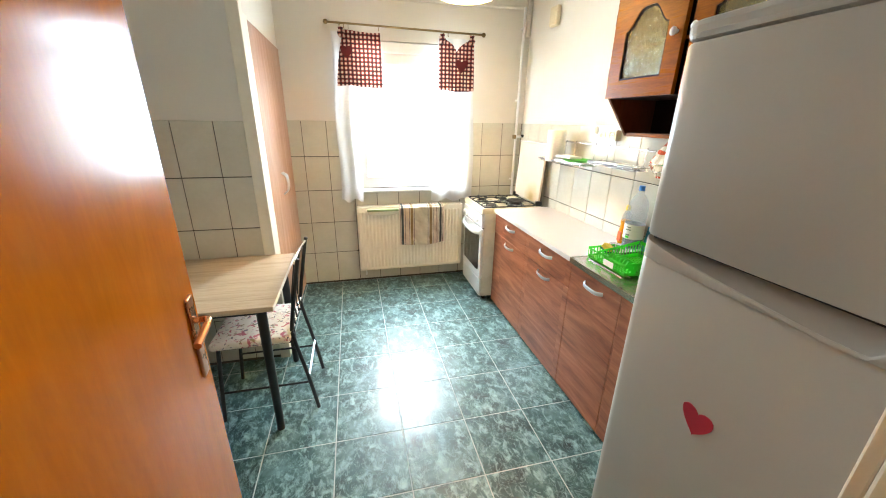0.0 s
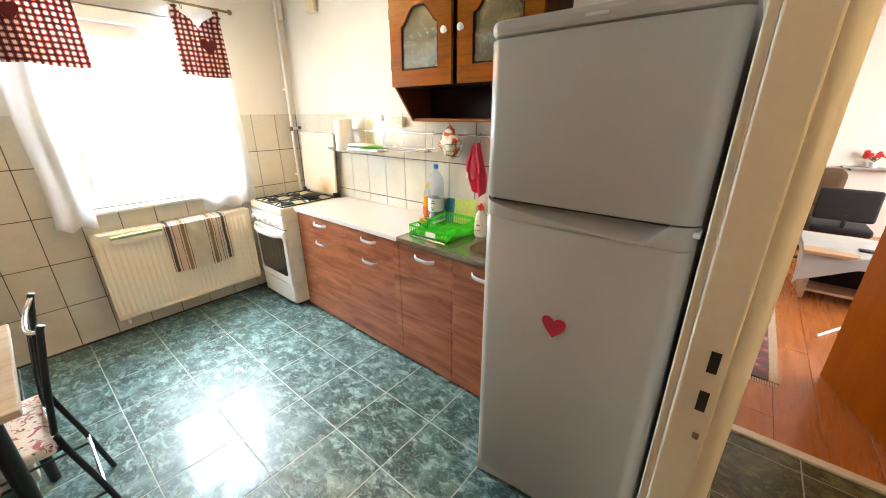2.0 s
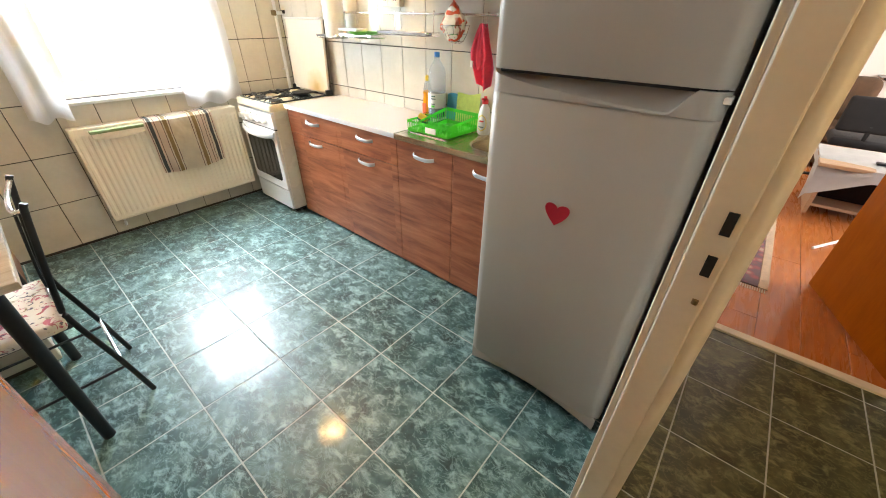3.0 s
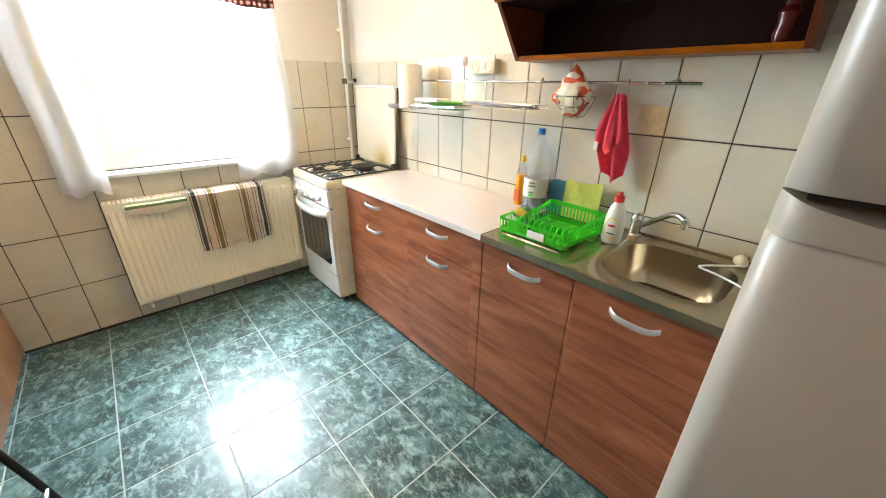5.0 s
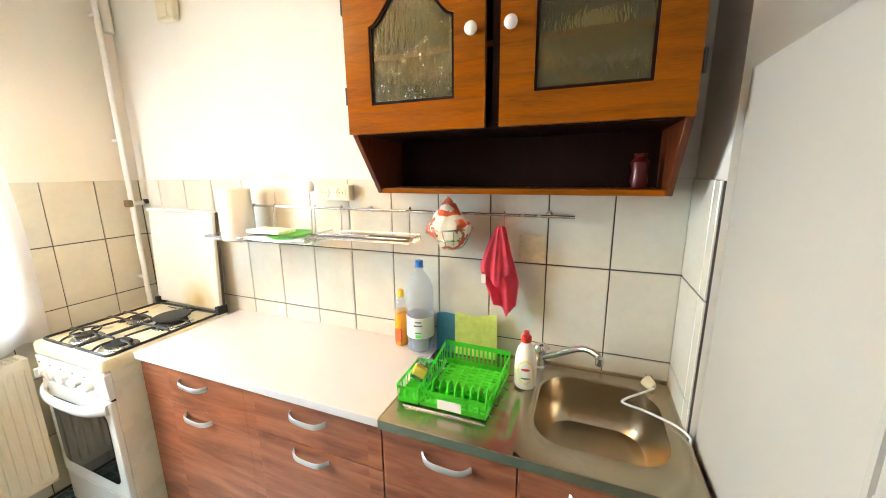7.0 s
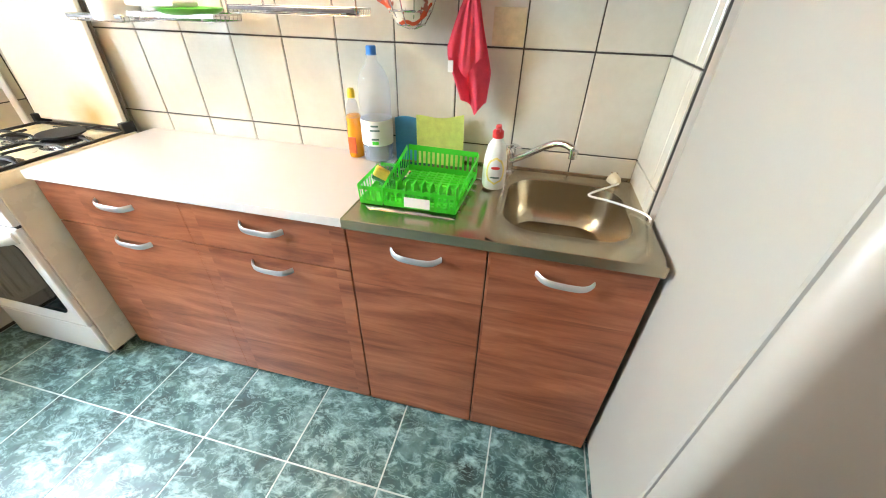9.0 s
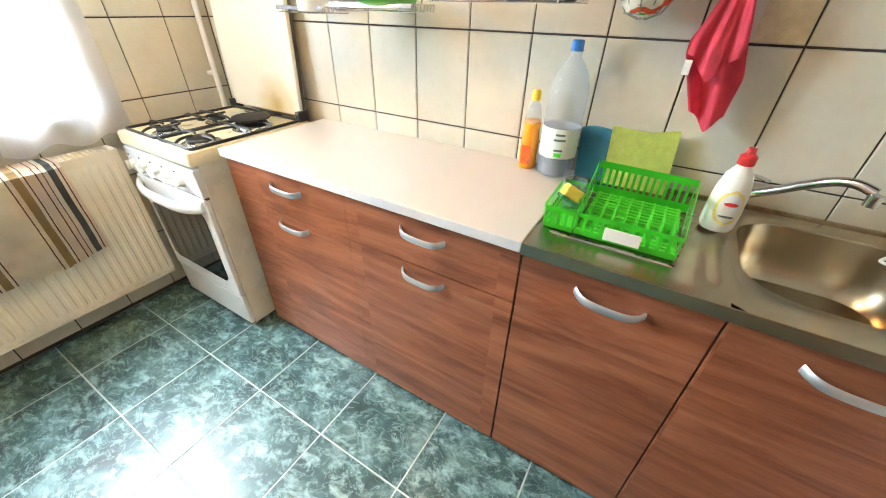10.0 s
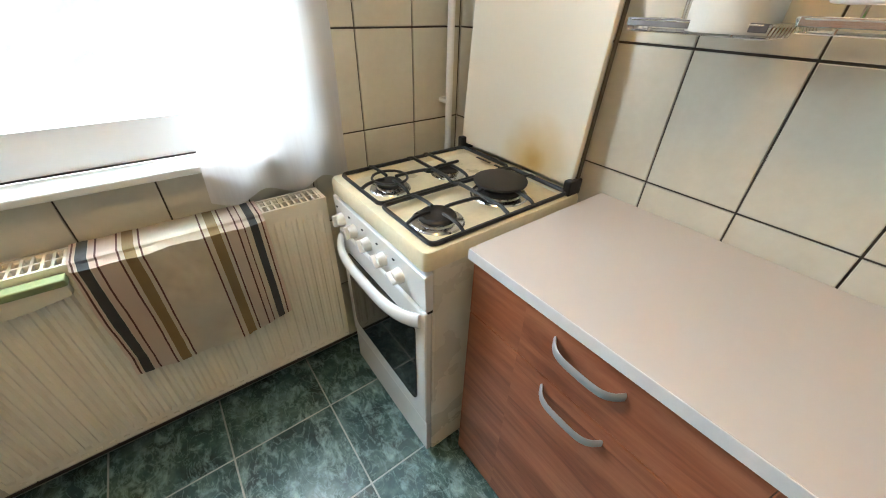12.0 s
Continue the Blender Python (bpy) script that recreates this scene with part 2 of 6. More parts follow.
STEEL = surface("brushed_steel", (0.47, 0.40, 0.29), 0.27, 1.0, vary=0.03, scale=3, grain=160, relief=0.004, wear=0.0)
HANDLE = surface("silver_handle", (0.62, 0.64, 0.66), 0.36, 0.75, vary=0.05, relief=0.01)
BRASS = surface("old_brass", (0.26, 0.19, 0.09), 0.35, 0.9, vary=0.2, scale=20)
COPPER = surface("copper_handle", (0.55, 0.24, 0.10), 0.28, 0.85, vary=0.15, scale=14)
DOORWOOD = wood("lacquered_orange_door", [(0.3, (0.34, 0.088, 0.003)), (0.55, (0.42, 0.118, 0.004)), (0.75, (0.48, 0.145, 0.006))], 2, 0.20, 6, 2.0, relief=0.015)
CABWOOD = wood("varnished_cabinet_wood", [(0.25, (0.12, 0.029, 0.001)), (0.55, (0.26, 0.072, 0.002)), (0.8, (0.38, 0.122, 0.004))], 1, 0.30, 12, 3.0)
# near-black: the shade inside the wall cabinet is put into this wood's colour
CABSHADE = wood("cabinet_shade_wood", [(0.25, (0.006, 0.001, 0.0005)), (0.6, (0.013, 0.002, 0.001)), (0.8, (0.022, 0.004, 0.001))], 2, 0.5, 10, 3.0)
for glossy in (CABWOOD, CABSHADE):
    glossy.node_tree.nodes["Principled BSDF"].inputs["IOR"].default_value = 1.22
DOORWOOD.node_tree.nodes["Principled BSDF"].inputs["IOR"].default_value = 1.16
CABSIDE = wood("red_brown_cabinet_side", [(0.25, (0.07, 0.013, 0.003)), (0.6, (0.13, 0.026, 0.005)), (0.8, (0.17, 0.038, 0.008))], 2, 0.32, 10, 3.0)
CLOSET = wood("closet_door_wood", [(0.3, (0.30, 0.145, 0.078)), (0.55, (0.37, 0.19, 0.108)), (0.75, (0.43, 0.235, 0.14))], 2, 0.42, 9, 2.5)
OAK = wood("pale_oak_laminate", [(0.25, (0.34, 0.24, 0.15)), (0.5, (0.52, 0.40, 0.27)), (0.75, (0.62, 0.50, 0.36))], 0, 0.4, 16, 3.0)
PARQUET = wood("orange_laminate_floor", [(0.25, (0.34, 0.095, 0.022)), (0.55, (0.46, 0.15, 0.036)), (0.8, (0.54, 0.20, 0.058))], 0, 0.28, 10, 3.0, shuffle=True)
TRIM = surface("cream_gloss_paint", (0.76, 0.70, 0.58), 0.32, vary=0.06, scale=5, grain=40, relief=0.03)
PVC = surface("white_pvc", (0.80, 0.80, 0.79), 0.3, vary=0.02, relief=0.01)
GREEN = surface("green_plastic", (0.085, 0.68, 0.035), 0.32, vary=0.06, relief=0.01)
GINGHAM = check_material()
SHEER = sheer_material()
FLORAL = floral_material()
PANE = clear_material("window_glass", (0.97, 0.98, 0.98), 0.02)
OBSCURE = glass_material("textured_glass", (0.62, 0.50, 0.15), 0.18, 0.6, weight=0.94)
DARKGLASS = surface("dark_oven_glass", (0.012, 0.013, 0.013), 0.05, vary=0.1, relief=0.0)
YELLOW = surface("yellow_plastic", (0.78, 0.55, 0.03), 0.35, vary=0.05)
SHADE = glow_material("lit_opal_glass", (1.0, 0.74, 0.34), 3.4)
WHITEPLASTIC = surface("white_plastic", (0.76, 0.75, 0.72), 0.35, vary=0.04, relief=0.01)
CREAMPLASTIC = surface("cream_plastic", (0.66, 0.58, 0.40), 0.4, vary=0.06)
RED = surface("red_plastic", (0.60, 0.03, 0.03), 0.35, vary=0.08)
HEARTRED = surface("heart_sticker_red", (0.42, 0.012, 0.035), 0.45, vary=0.12, scale=20)


# ---- mesh helpers ----
def solid(bm, x0, x1, y0, y1, z0, z1, bevel=0.0, seg=2):
    """A box with rounded edges added to bm."""
    x0, x1, y0, y1, z0, z1 = min(x0, x1), max(x0, x1), min(y0, y1), max(y0, y1), min(z0, z1), max(z0, z1)
    m = Matrix.LocRotScale(((x0 + x1) / 2, (y0 + y1) / 2, (z0 + z1) / 2), None, (x1 - x0, y1 - y0, z1 - z0))
    if bevel <= 0:
        bmesh.ops.create_cube(bm, size=1, matrix=m)
        return bm
    b = bmesh.new()
    bmesh.ops.create_cube(b, size=1, matrix=m)
    bmesh.ops.bevel(b, geom=b.edges[:], offset=bevel, segments=seg, profile=0.5, affect="EDGES")
    add_mesh(bm, b)
    return bm


def add_mesh(bm, other, m=None):
    """Puts the mesh other into bm, moved by m."""
    if m is not None:
        other.transform(m)
    me = bpy.data.meshes.new("tmp")
    other.to_mesh(me)
    other.free()
    bm.from_mesh(me)
    bpy.data.meshes.remove(me)
    return bm


def box(x0, x1, y0, y1, z0, z1, bevel=0.0, seg=2):
    return solid(bmesh.new(), x0, x1, y0, y1, z0, z1, bevel, seg)


def tube(points, radius, sides=10, bm=None, closed=False, flat=1.0):
    """A round bar along points; flat squeezes it in z."""
    bm = bm or bmesh.new()
    pts = [Vector(p) for p in points]
    rings = []
    count = len(pts)
    for i, p in enumerate(pts):
        a, c = pts[(i - 1) % count if closed else max(i - 1, 0)], pts[(i + 1) % count if closed else min(i + 1, count - 1)]
        d = (c - a).normalized()
        side = d.cross(Vector((0, 0, 1)))
        side = side.normalized() if side.length > 1e-3 else Vector((1, 0, 0))
        up = side.cross(d).normalized()
        r = radius[i] if isinstance(radius, (list, tuple)) else radius
        rings.append([bm.verts.new(p + r * (math.cos(k * math.tau / sides) * side + flat * math.sin(k * math.tau / sides) * up)) for k in range(sides)])
    for i in range(count if closed else count - 1):
        a, c = rings[i], rings[(i + 1) % count]
        for k in range(sides):
            bm.faces.new((a[k], a[(k + 1) % sides], c[(k + 1) % sides], c[k]))
    if not closed:
        bm.faces.new(rings[0][::-1])
        bm.faces.new(rings[-1])
    bmesh.ops.recalc_face_normals(bm, faces=bm.faces[:])
    return bm


def curve_points(points, steps=6):
    """A smooth line through points (Catmull-Rom)."""
    p = [Vector(q) for q in points]
    p = [2 * p[0] - p[1]] + p + [2 * p[-1] - p[-2]]
    out = []
    for i in range(1, len(p) - 2):
        for s in range(steps):
            t = s / steps
            a, b2, c, d = p[i - 1], p[i], p[i + 1], p[i + 2]
            out.append(0.5 * (2 * b2 + (c - a) * t + (2 * a - 5 * b2 + 4 * c - d) * t * t + (3 * b2 - a - 3 * c + d) * t ** 3))
    return out + [p[-2]]


def lathe(profile, at, sides=24, bm=None, squash=1.0):
    """A turned shape: profile of (radius, height) about the upright through at."""
    bm = bm or bmesh.new()
    x, y, z = at
    rings = []
    for r, h in profile:
        rings.append([bm.verts.new((x + r * math.cos(k * math.tau / sides), y + squash * r * math.sin(k * math.tau / sides), z + h)) for k in range(sides)])
    for a, c in zip(rings, rings[1:]):
        for k in range(sides):
            bm.faces.new((a[k], a[(k + 1) % sides], c[(k + 1) % sides], c[k]))
    if profile[0][0] > 1e-4:
        bm.faces.new(rings[0][::-1])
    if profile[-1][0] > 1e-4:
        bm.faces.new(rings[-1])
    bmesh.ops.remove_doubles(bm, verts=bm.verts[:], dist=1e-5)
    bmesh.ops.recalc_face_normals(bm, faces=bm.faces[:])
    return bm


def prism(outline, axis, lo, hi, bm=None, bevel=0.0):
    """An outline in the plane across an axis (0, 1, 2), pulled from lo to hi along it."""
    b = bmesh.new()
    place = {0: lambda u, v, w: (w, u, v), 1: lambda u, v, w: (u, w, v), 2: lambda u, v, w: (u, v, w)}[axis]
    a, c = [b.verts.new(place(u, v, lo)) for u, v in outline], [b.verts.new(place(u, v, hi)) for u, v in outline]
    b.faces.new(a)
    b.faces.new(c[::-1])
    for k in range(len(outline)):
        b.faces.new((a[k], a[k - 1], c[k - 1], c[k]))
    bmesh.ops.recalc_face_normals(b, faces=b.faces[:])
    if bevel:
        bmesh.ops.bevel(b, geom=b.edges[:], offset=bevel, segments=2, profile=0.5, affect="EDGES")
    if bm is None:
        return b
    return add_mesh(bm, b)


def frame_prism(outer, inner, axis, lo, hi, bm=None):
    """A ring between two outlines of as many corners, pulled along an axis."""
    bm = bm or bmesh.new()
    place = {0: lambda u, v, w: (w, u, v), 1: lambda u, v, w: (u, w, v), 2: lambda u, v, w: (u, v, w)}[axis]
    loops = [[bm.verts.new(place(u, v, w)) for u, v in o] for o, w in ((outer, lo), (outer, hi), (inner, hi), (inner, lo))]
    k = len(outer)
    for a, c in zip(loops, loops[1:] + loops[:1]):
        for i in range(k):
            bm.faces.new((a[i], a[(i + 1) % k], c[(i + 1) % k], c[i]))
    bmesh.ops.recalc_face_normals(bm, faces=bm.faces[:])
    return bm


def sheet(point, nu, nv, thick=0.002, bm=None):
    """A cloth: point(u, v) for u, v in 0..1, with thickness."""
    b = bmesh.new()
    grid = [[b.verts.new(point(i / nu, j / nv)) for j in range(nv + 1)] for i in range(nu + 1)]
    for i in range(nu):
        for j in range(nv):
            b.faces.new((grid[i][j], grid[i + 1][j], grid[i + 1][j + 1], grid[i][j + 1]))
    if thick:
        bmesh.ops.solidify(b, geom=b.faces[:], thickness=thick)
    if bm is None:
        return b
    return add_mesh(bm, b)


def rounded(x0, x1, y0, y1, r, steps=5):
    """The outline of a rounded rectangle."""
    out = []
    for cx, cy, a in ((x1 - r, y1 - r, 0), (x0 + r, y1 - r, 90), (x0 + r, y0 + r, 180), (x1 - r, y0 + r, 270)):
        for s in range(steps + 1):
            t = radians(a + 90 * s / steps)
            out.append((cx + r * math.cos(t), cy + r * math.sin(t)))
    return out


def thing(name, at, label, category, group="", kind=""):
    """An Empty at the base of a thing; its parts hang from it."""
    ob = new(name)
    ob.empty_display_size = 0.05
    ob.location = at
    return tagged(ob, label, category, group, kind)


def part(name, bm, mat, parent=None, label="", smooth=False):
    """Links a bmesh as one mesh object under a thing or a part."""
    me = bpy.data.meshes.new(name)
    if smooth:
        for f in bm.faces:
            f.smooth = True
        for e in bm.edges:
            if len(e.link_faces) == 2 and e.calc_face_angle(0) > radians(38):
                e.smooth = False
    bm.to_mesh(me)
    bm.free()
    me.materials.append(mat)
    ob = new(name, me)
    if parent is not None:
        ob.parent = parent
        if parent.data is None:
            ob.matrix_parent_inverse = Matrix.Translation(-Vector(parent.location))
    if label:
        ob["label"] = label
    return ob


def structure(name, bm, mat, label, category):
    return tagged(part(name, bm, mat), label, category, kind="structure")


def single(name, bm, mat, label, category, group="", smooth=False):
    return tagged(part(name, bm, mat, smooth=smooth), label, category, group)


# ---- the large structure ----
TOP = 2.60          # ceiling height
TILE_TOP = 1.551    # top of the wall tiles
WX0, WX1, WZ0, WZ1 = -1.62, -0.62, 0.935, 2.20   # kitchen window opening

floor = structure("floor", box(-2.9, 0.145, -4.4, 0.42, -0.16, -0.0015), GROUT_F, "green marbled ceramic tiles with pale grout, glossy", "floor")
bm = box(-3.0, WX0, 0.40, 0.76, -0.16, TOP)
solid(bm, WX1, 0.2, 0.40, 0.76, -0.16, TOP)
solid(bm, WX0, WX1, 0.40, 0.76, -0.16, WZ0 - 0.022)
solid(bm, WX0, WX1, 0.40, 0.76, WZ1, TOP)
wall_north = structure("wall_north", bm, PAINT, "cream painted window wall, tiled on its lower part", "wall")
wall_east = structure("wall_east", box(0.0, 0.2, -2.295, 0.398, -0.16, TOP), PAINT, "cream painted wall behind the counter, tiled below", "wall")
wall_pier = structure("wall_pier", box(-0.268, 0.2, -2.958, -2.297, -0.16, TOP), PAINT, "painted wall block behind the fridge", "wall")
wall_west = structure("wall_west", box(-3.0, -2.82, -4.5, -0.80, -0.16, TOP), PAINT, "painted side wall by the table", "wall")
bm = box(-2.818, -2.20, -0.79, -0.67, -0.16, TOP)
solid(bm, -2.30, -2.20, -0.668, 0.398, 2.10, TOP)
wall_closet = structure("wall_closet", bm, PAINT, "painted wall around the built-in closet, tiled below", "wall")
# wall with the kitchen door
DX0, DX1 = -2.01, -1.165
bm = box(-2.818, DX0 - 0.03, -3.030, -2.966, -0.16, TOP)
solid(bm, DX1 + 0.03, 0.2, -3.030, -2.966, -0.16, TOP)
solid(bm, DX0 - 0.03, DX1 + 0.03, -3.030, -2.966, 2.08, TOP)
wall_south = structure("wall_south", bm, PAINT, "painted wall with the kitchen doorway", "wall")
ceiling = structure("ceiling", box(-3.0, 0.2, -4.5, 0.76, TOP, TOP + 0.15), CEIL, "white painted ceiling", "ceiling")
# hall and living room shell
bm = box(0.10, 0.20, -3.14, -3.022, -0.16, TOP)
solid(bm, 0.10, 0.20, -4.5, -3.93, -0.16, TOP)
solid(bm, 0.10, 0.20, -3.93, -3.14, 2.0, TOP)
wall_hall_east = structure("wall_hall_east", bm, HALLPAINT, "cream hall wall with an opening to the living room", "wall")
wall_hall_south = structure("wall_hall_south", box(-3.0, 0.2, -4.6, -4.40, -0.16, TOP), HALLPAINT, "cream painted hall wall", "wall")
living_floor = structure("living_floor", box(0.146, 5.4, -6.3, -2.0, -0.16, -0.004), LAMINATE_END, "orange-brown laminate floor", "floor")
bm = box(5.2, 5.4, -6.3, -2.0, -0.16, TOP)
solid(bm, 0.2, 5.4, -2.2, -2.0, -0.16, TOP)
wall_living = structure("wall_living", bm, PAINT, "white painted living room walls", "wall")
bm = box(0.2, 2.1, -6.3, -6.1, -0.16, TOP)
solid(bm, 3.9, 5.2, -6.3, -6.1, -0.16, TOP)
solid(bm, 2.1, 3.9, -6.3, -6.1, -0.16, 0.9)
solid(bm, 2.1, 3.9, -6.3, -6.1, 2.3, TOP)
wall_living_south = structure("wall_living_south", bm, PAINT, "white living room wall with a window", "wall")
ceiling_living = structure("ceiling_living", box(0.2, 5.4, -6.3, -2.0, TOP, TOP + 0.15), CEIL, "white painted living room ceiling", "ceiling")
threshold = structure("threshold", box(0.145, 0.195, -3.93, -3.14, -0.004, 0.012, 0.004), TRIM, "pale strip between the tiles and the laminate", "trim")
ground = structure("ground", box(-400, 400, 0.77, 800, -1.2, -1.0), surface("grass_ground", (0.10, 0.14, 0.05), 0.95, vary=0.4, scale=0.5, grain=8), "grass beyond the window", "ground")

# grout beds behind the wall tiles
def bed(name, parent, *b):
    ob = part(name, box(*b), GROUT_W, parent)
    ob["kind"] = "structure"
    return ob


bed("grout", wall_east, -0.0045, 0.001, -2.294, 0.392, 0.0, TILE_TOP - 0.003)
bed("grout", wall_north, -2.199, WX0 - 0.002, 0.3955, 0.401, 0.0, TILE_TOP - 0.003)
bed("grout", wall_north, WX1 + 0.002, -0.005, 0.3955, 0.401, 0.0, TILE_TOP - 0.003)
bed("grout", wall_north, WX0 - 0.002, WX1 + 0.002, 0.3955, 0.401, 0.0, WZ0 - 0.026)
bed("grout", wall_closet, -2.817, -2.232, -0.7945, -0.789, 0.0, TILE_TOP - 0.003)
bed("grout", wall_pier, -0.267, -0.0105, -2.298, -2.2925, 0.0, TILE_TOP - 0.003)

# window: frame, mullion, panes, sill
window_1 = thing("window_1", (-1.12, 0.60, WZ0), "white plastic window behind short curtains, overexposed", "window", kind="structure")
wf = [(WX0, WZ0), (WX1, WZ0), (WX1, WZ1), (WX0, WZ1)]
wi = [(WX0 + 0.045, WZ0 + 0.05), (WX1 - 0.045, WZ0 + 0.05), (WX1 - 0.045, WZ1 - 0.13), (WX0 + 0.045, WZ1 - 0.13)]
part("window_frame", frame_prism(wf, wi, 1, 0.455, 0.525), PVC, window_1)
o = [(WX0 + 0.04, WZ0 + 0.045), (WX1 - 0.04, WZ0 + 0.045), (WX1 - 0.04, WZ1 - 0.125), (WX0 + 0.04, WZ1 - 0.125)]
i2 = [(WX0 + 0.09, WZ0 + 0.115), (WX1 - 0.09, WZ0 + 0.115), (WX1 - 0.09, WZ1 - 0.215), (WX0 + 0.09, WZ1 - 0.215)]
sash = part("sash", frame_prism(o, i2, 1, 0.440, 0.500), PVC, window_1)
pane = part("pane", box(WX0 + 0.085, WX1 - 0.085, 0.466, 0.472, WZ0 + 0.11, WZ1 - 0.21), PANE, sash)
pane.visible_shadow = False
part("window_handle", box(WX1 - 0.085, WX1 - 0.055, 0.405, 0.440, 1.50, 1.62, 0.008), PVC, sash)
part("window_sill", box(WX0 - 0.09, WX1 + 0.05, 0.345, 0.456, WZ0 - 0.022, WZ0, 0.005), PVC, window_1)
# black strip draws both the seal and the shadow between sill and frame
part("sill_joint", box(WX0 + 0.002, WX1 - 0.002, 0.4525, 0.4565, WZ0 + 0.001, WZ0 + 0.006), RUBBER, window_1, "dark seal and shadow line above the sill")
part("head_box", box(WX0 + 0.01, WX1 - 0.01, 0.405, 0.454, WZ1 - 0.09, WZ1 - 0.005, 0.008), PVC, window_1, "white roller blind cassette")

# kitchen door frame
door_frame = thing("door_frame", (DX1, -3.01, 0), "cream gloss painted door frame with cut-outs for the lock", "door frame", kind="structure")
part("jamb", box(DX1, DX1 + 0.03, -3.030, -2.964, 0, 2.05, 0.004), TRIM, door_frame)
part("jamb", box(DX0 - 0.03, DX0, -3.030, -2.964, 0, 2.05, 0.004), TRIM, door_frame)
part("jamb", box(DX0 - 0.03, DX1 + 0.03, -3.030, -2.964, 2.05, 2.08, 0.004), TRIM, door_frame)
# kitchen-side casing, trimmed narrow above the worn notch
part("casing", prism([(DX1 + 0.004, 0), (DX1 + 0.062, 0), (DX1 + 0.062, 1.58), (DX1 + 0.040, 1.61), (DX1 + 0.040, 2.12), (DX1 + 0.004, 2.12)], 1, -2.964, -2.947, bevel=0.003), TRIM, door_frame)
part("casing", tube([(DX1 + 0.030, -3.038, 0), (DX1 + 0.030, -3.038, 2.12)], 0.026, 14), TRIM, door_frame, smooth=True)
part("casing", box(DX0 - 0.07, DX0 - 0.004, -3.048, -3.032, 0, 2.12, 0.004), TRIM, door_frame)
for z in (1.006, 1.095):
    part("strike_hole", box(DX1 - 0.0025, DX1 + 0.002, -3.016, -3.000, z, z + 0.045), RUBBER, door_frame, "dark lock hole")
part("strike_screw", lathe([(0.0, -0.006), (0.006, -0.005), (0.006, 0.006), (0.0, 0.007)], (DX1, -3.014, 0.945), 10), BRASS, door_frame)
part("hinge_peg", box(DX1 - 0.012, DX1 + 0.002, -3.010, -2.985, 1.898, 1.908, 0.003), TRIM, door_frame)


# ---- things: kitchen ----
def leaf_door(name, hinge, tip, label, handle_mat, height=2.02, thick=0.04, side=1):
    """A lacquered door leaf from its hinge to its free edge, with lever handles."""
    h, t = Vector((*hinge, 0)), Vector((*tip, 0))
    d = (t - h).normalized()
    nrm = Vector((-d.y, d.x, 0)) * side
    width = (t - h).length
    m = Matrix.Translation(h) @ Matrix((d, nrm, Vector((0, 0, 1)))).transposed().to_4x4()
    ob = thing(name, hinge + (0,), label, "door", kind="structure")

    def local(name2, bm2, mat, parent, label2="", smooth=False):
        bm2.transform(m)
        bmesh.ops.recalc_face_normals(bm2, faces=bm2.faces[:])
        return part(name2, bm2, mat, parent, label2, smooth)

    local("leaf", box(0, width, 0, thick, 0.012, height, 0.003), DOORWOOD, ob)
    for s, off in ((-1, 0.0), (1, thick)):
        plate = local("handle_plate", box(width - 0.068, width - 0.03, off, off + s * 0.008, 0.94, 1.165, 0.004), handle_mat, ob, "copper-coloured handle plate")
        pts = curve_points([(width - 0.049, off + s * 0.006, 1.10), (width - 0.049, off + s * 0.032, 1.10), (width - 0.070, off + s * 0.040, 1.10), (width - 0.15, off + s * 0.036, 1.085)], 5)
        local("door_handle", tube(pts, 0.009, 10), handle_mat, plate, smooth=True)
    return ob


leaf_door("door_1", (DX0 - 0.008, -2.95), (-2.078, -2.17), "orange-brown lacquered wooden door standing open", COPPER)

# built-in closet
closet = thing("closet_door", (-2.2, -0.15, 0), "tall brown wood-grain closet door with a white frame", "closet", kind="structure")
part("leaf", box(-2.215, -2.190, -0.58, 0.385, 0.03, 2.09, 0.003), CLOSET, closet)
part("frame", box(-2.236, -2.172, -0.812, -0.745, 0, TOP - 0.002, 0.004), TRIM, closet)
part("frame", box(-2.205, -2.185, -0.743, -0.60, 0, 2.10, 0.003), TRIM, closet)
for y in (-0.17, -0.12):
    part("door_handle", tube(curve_points([(-2.19, y, 1.02), (-2.160, y, 1.045), (-2.152, y, 1.10), (-2.160, y, 1.155), (-2.19, y, 1.18)], 5), 0.006, 8), HANDLE, closet, smooth=True)

# curtain rod, valances and sheer panels
rod = thing("curtain_rod", (-1.15, 0.30, 2.27), "thin brass curtain rod with round finials", "curtain rod")
part("rod", tube([(-1.80, 0.30, 2.290), (-0.485, 0.30, 2.273)], 0.008, 10), BRASS, rod, smooth=True)
for x, z in ((-1.803, 2.290), (-0.48, 2.273)):
    part("finial", lathe([(0, -0.02), (0.012, -0.015), (0.019, 0), (0.012, 0.015), (0, 0.02)], (x, 0.30, z), 12), BRASS, rod, smooth=True)
for x in (-1.70, -0.56):
    part("bracket", tube([(x, 0.30, 2.280), (x, 0.405, 2.295)], 0.006, 8), BRASS, rod)
for x in (-1.70, -1.665, -1.63, -1.39, -0.84, -0.80, -0.60, -0.575):
    ring = [(x, 0.30 + 0.014 * math.sin(a * math.tau / 14), 2.263 - 0.0128 * (x + 1.1) + 0.018 * math.cos(a * math.tau / 14)) for a in range(14)]
    part("ring", tube(ring, 0.0022, 6, closed=True), BRASS, rod)


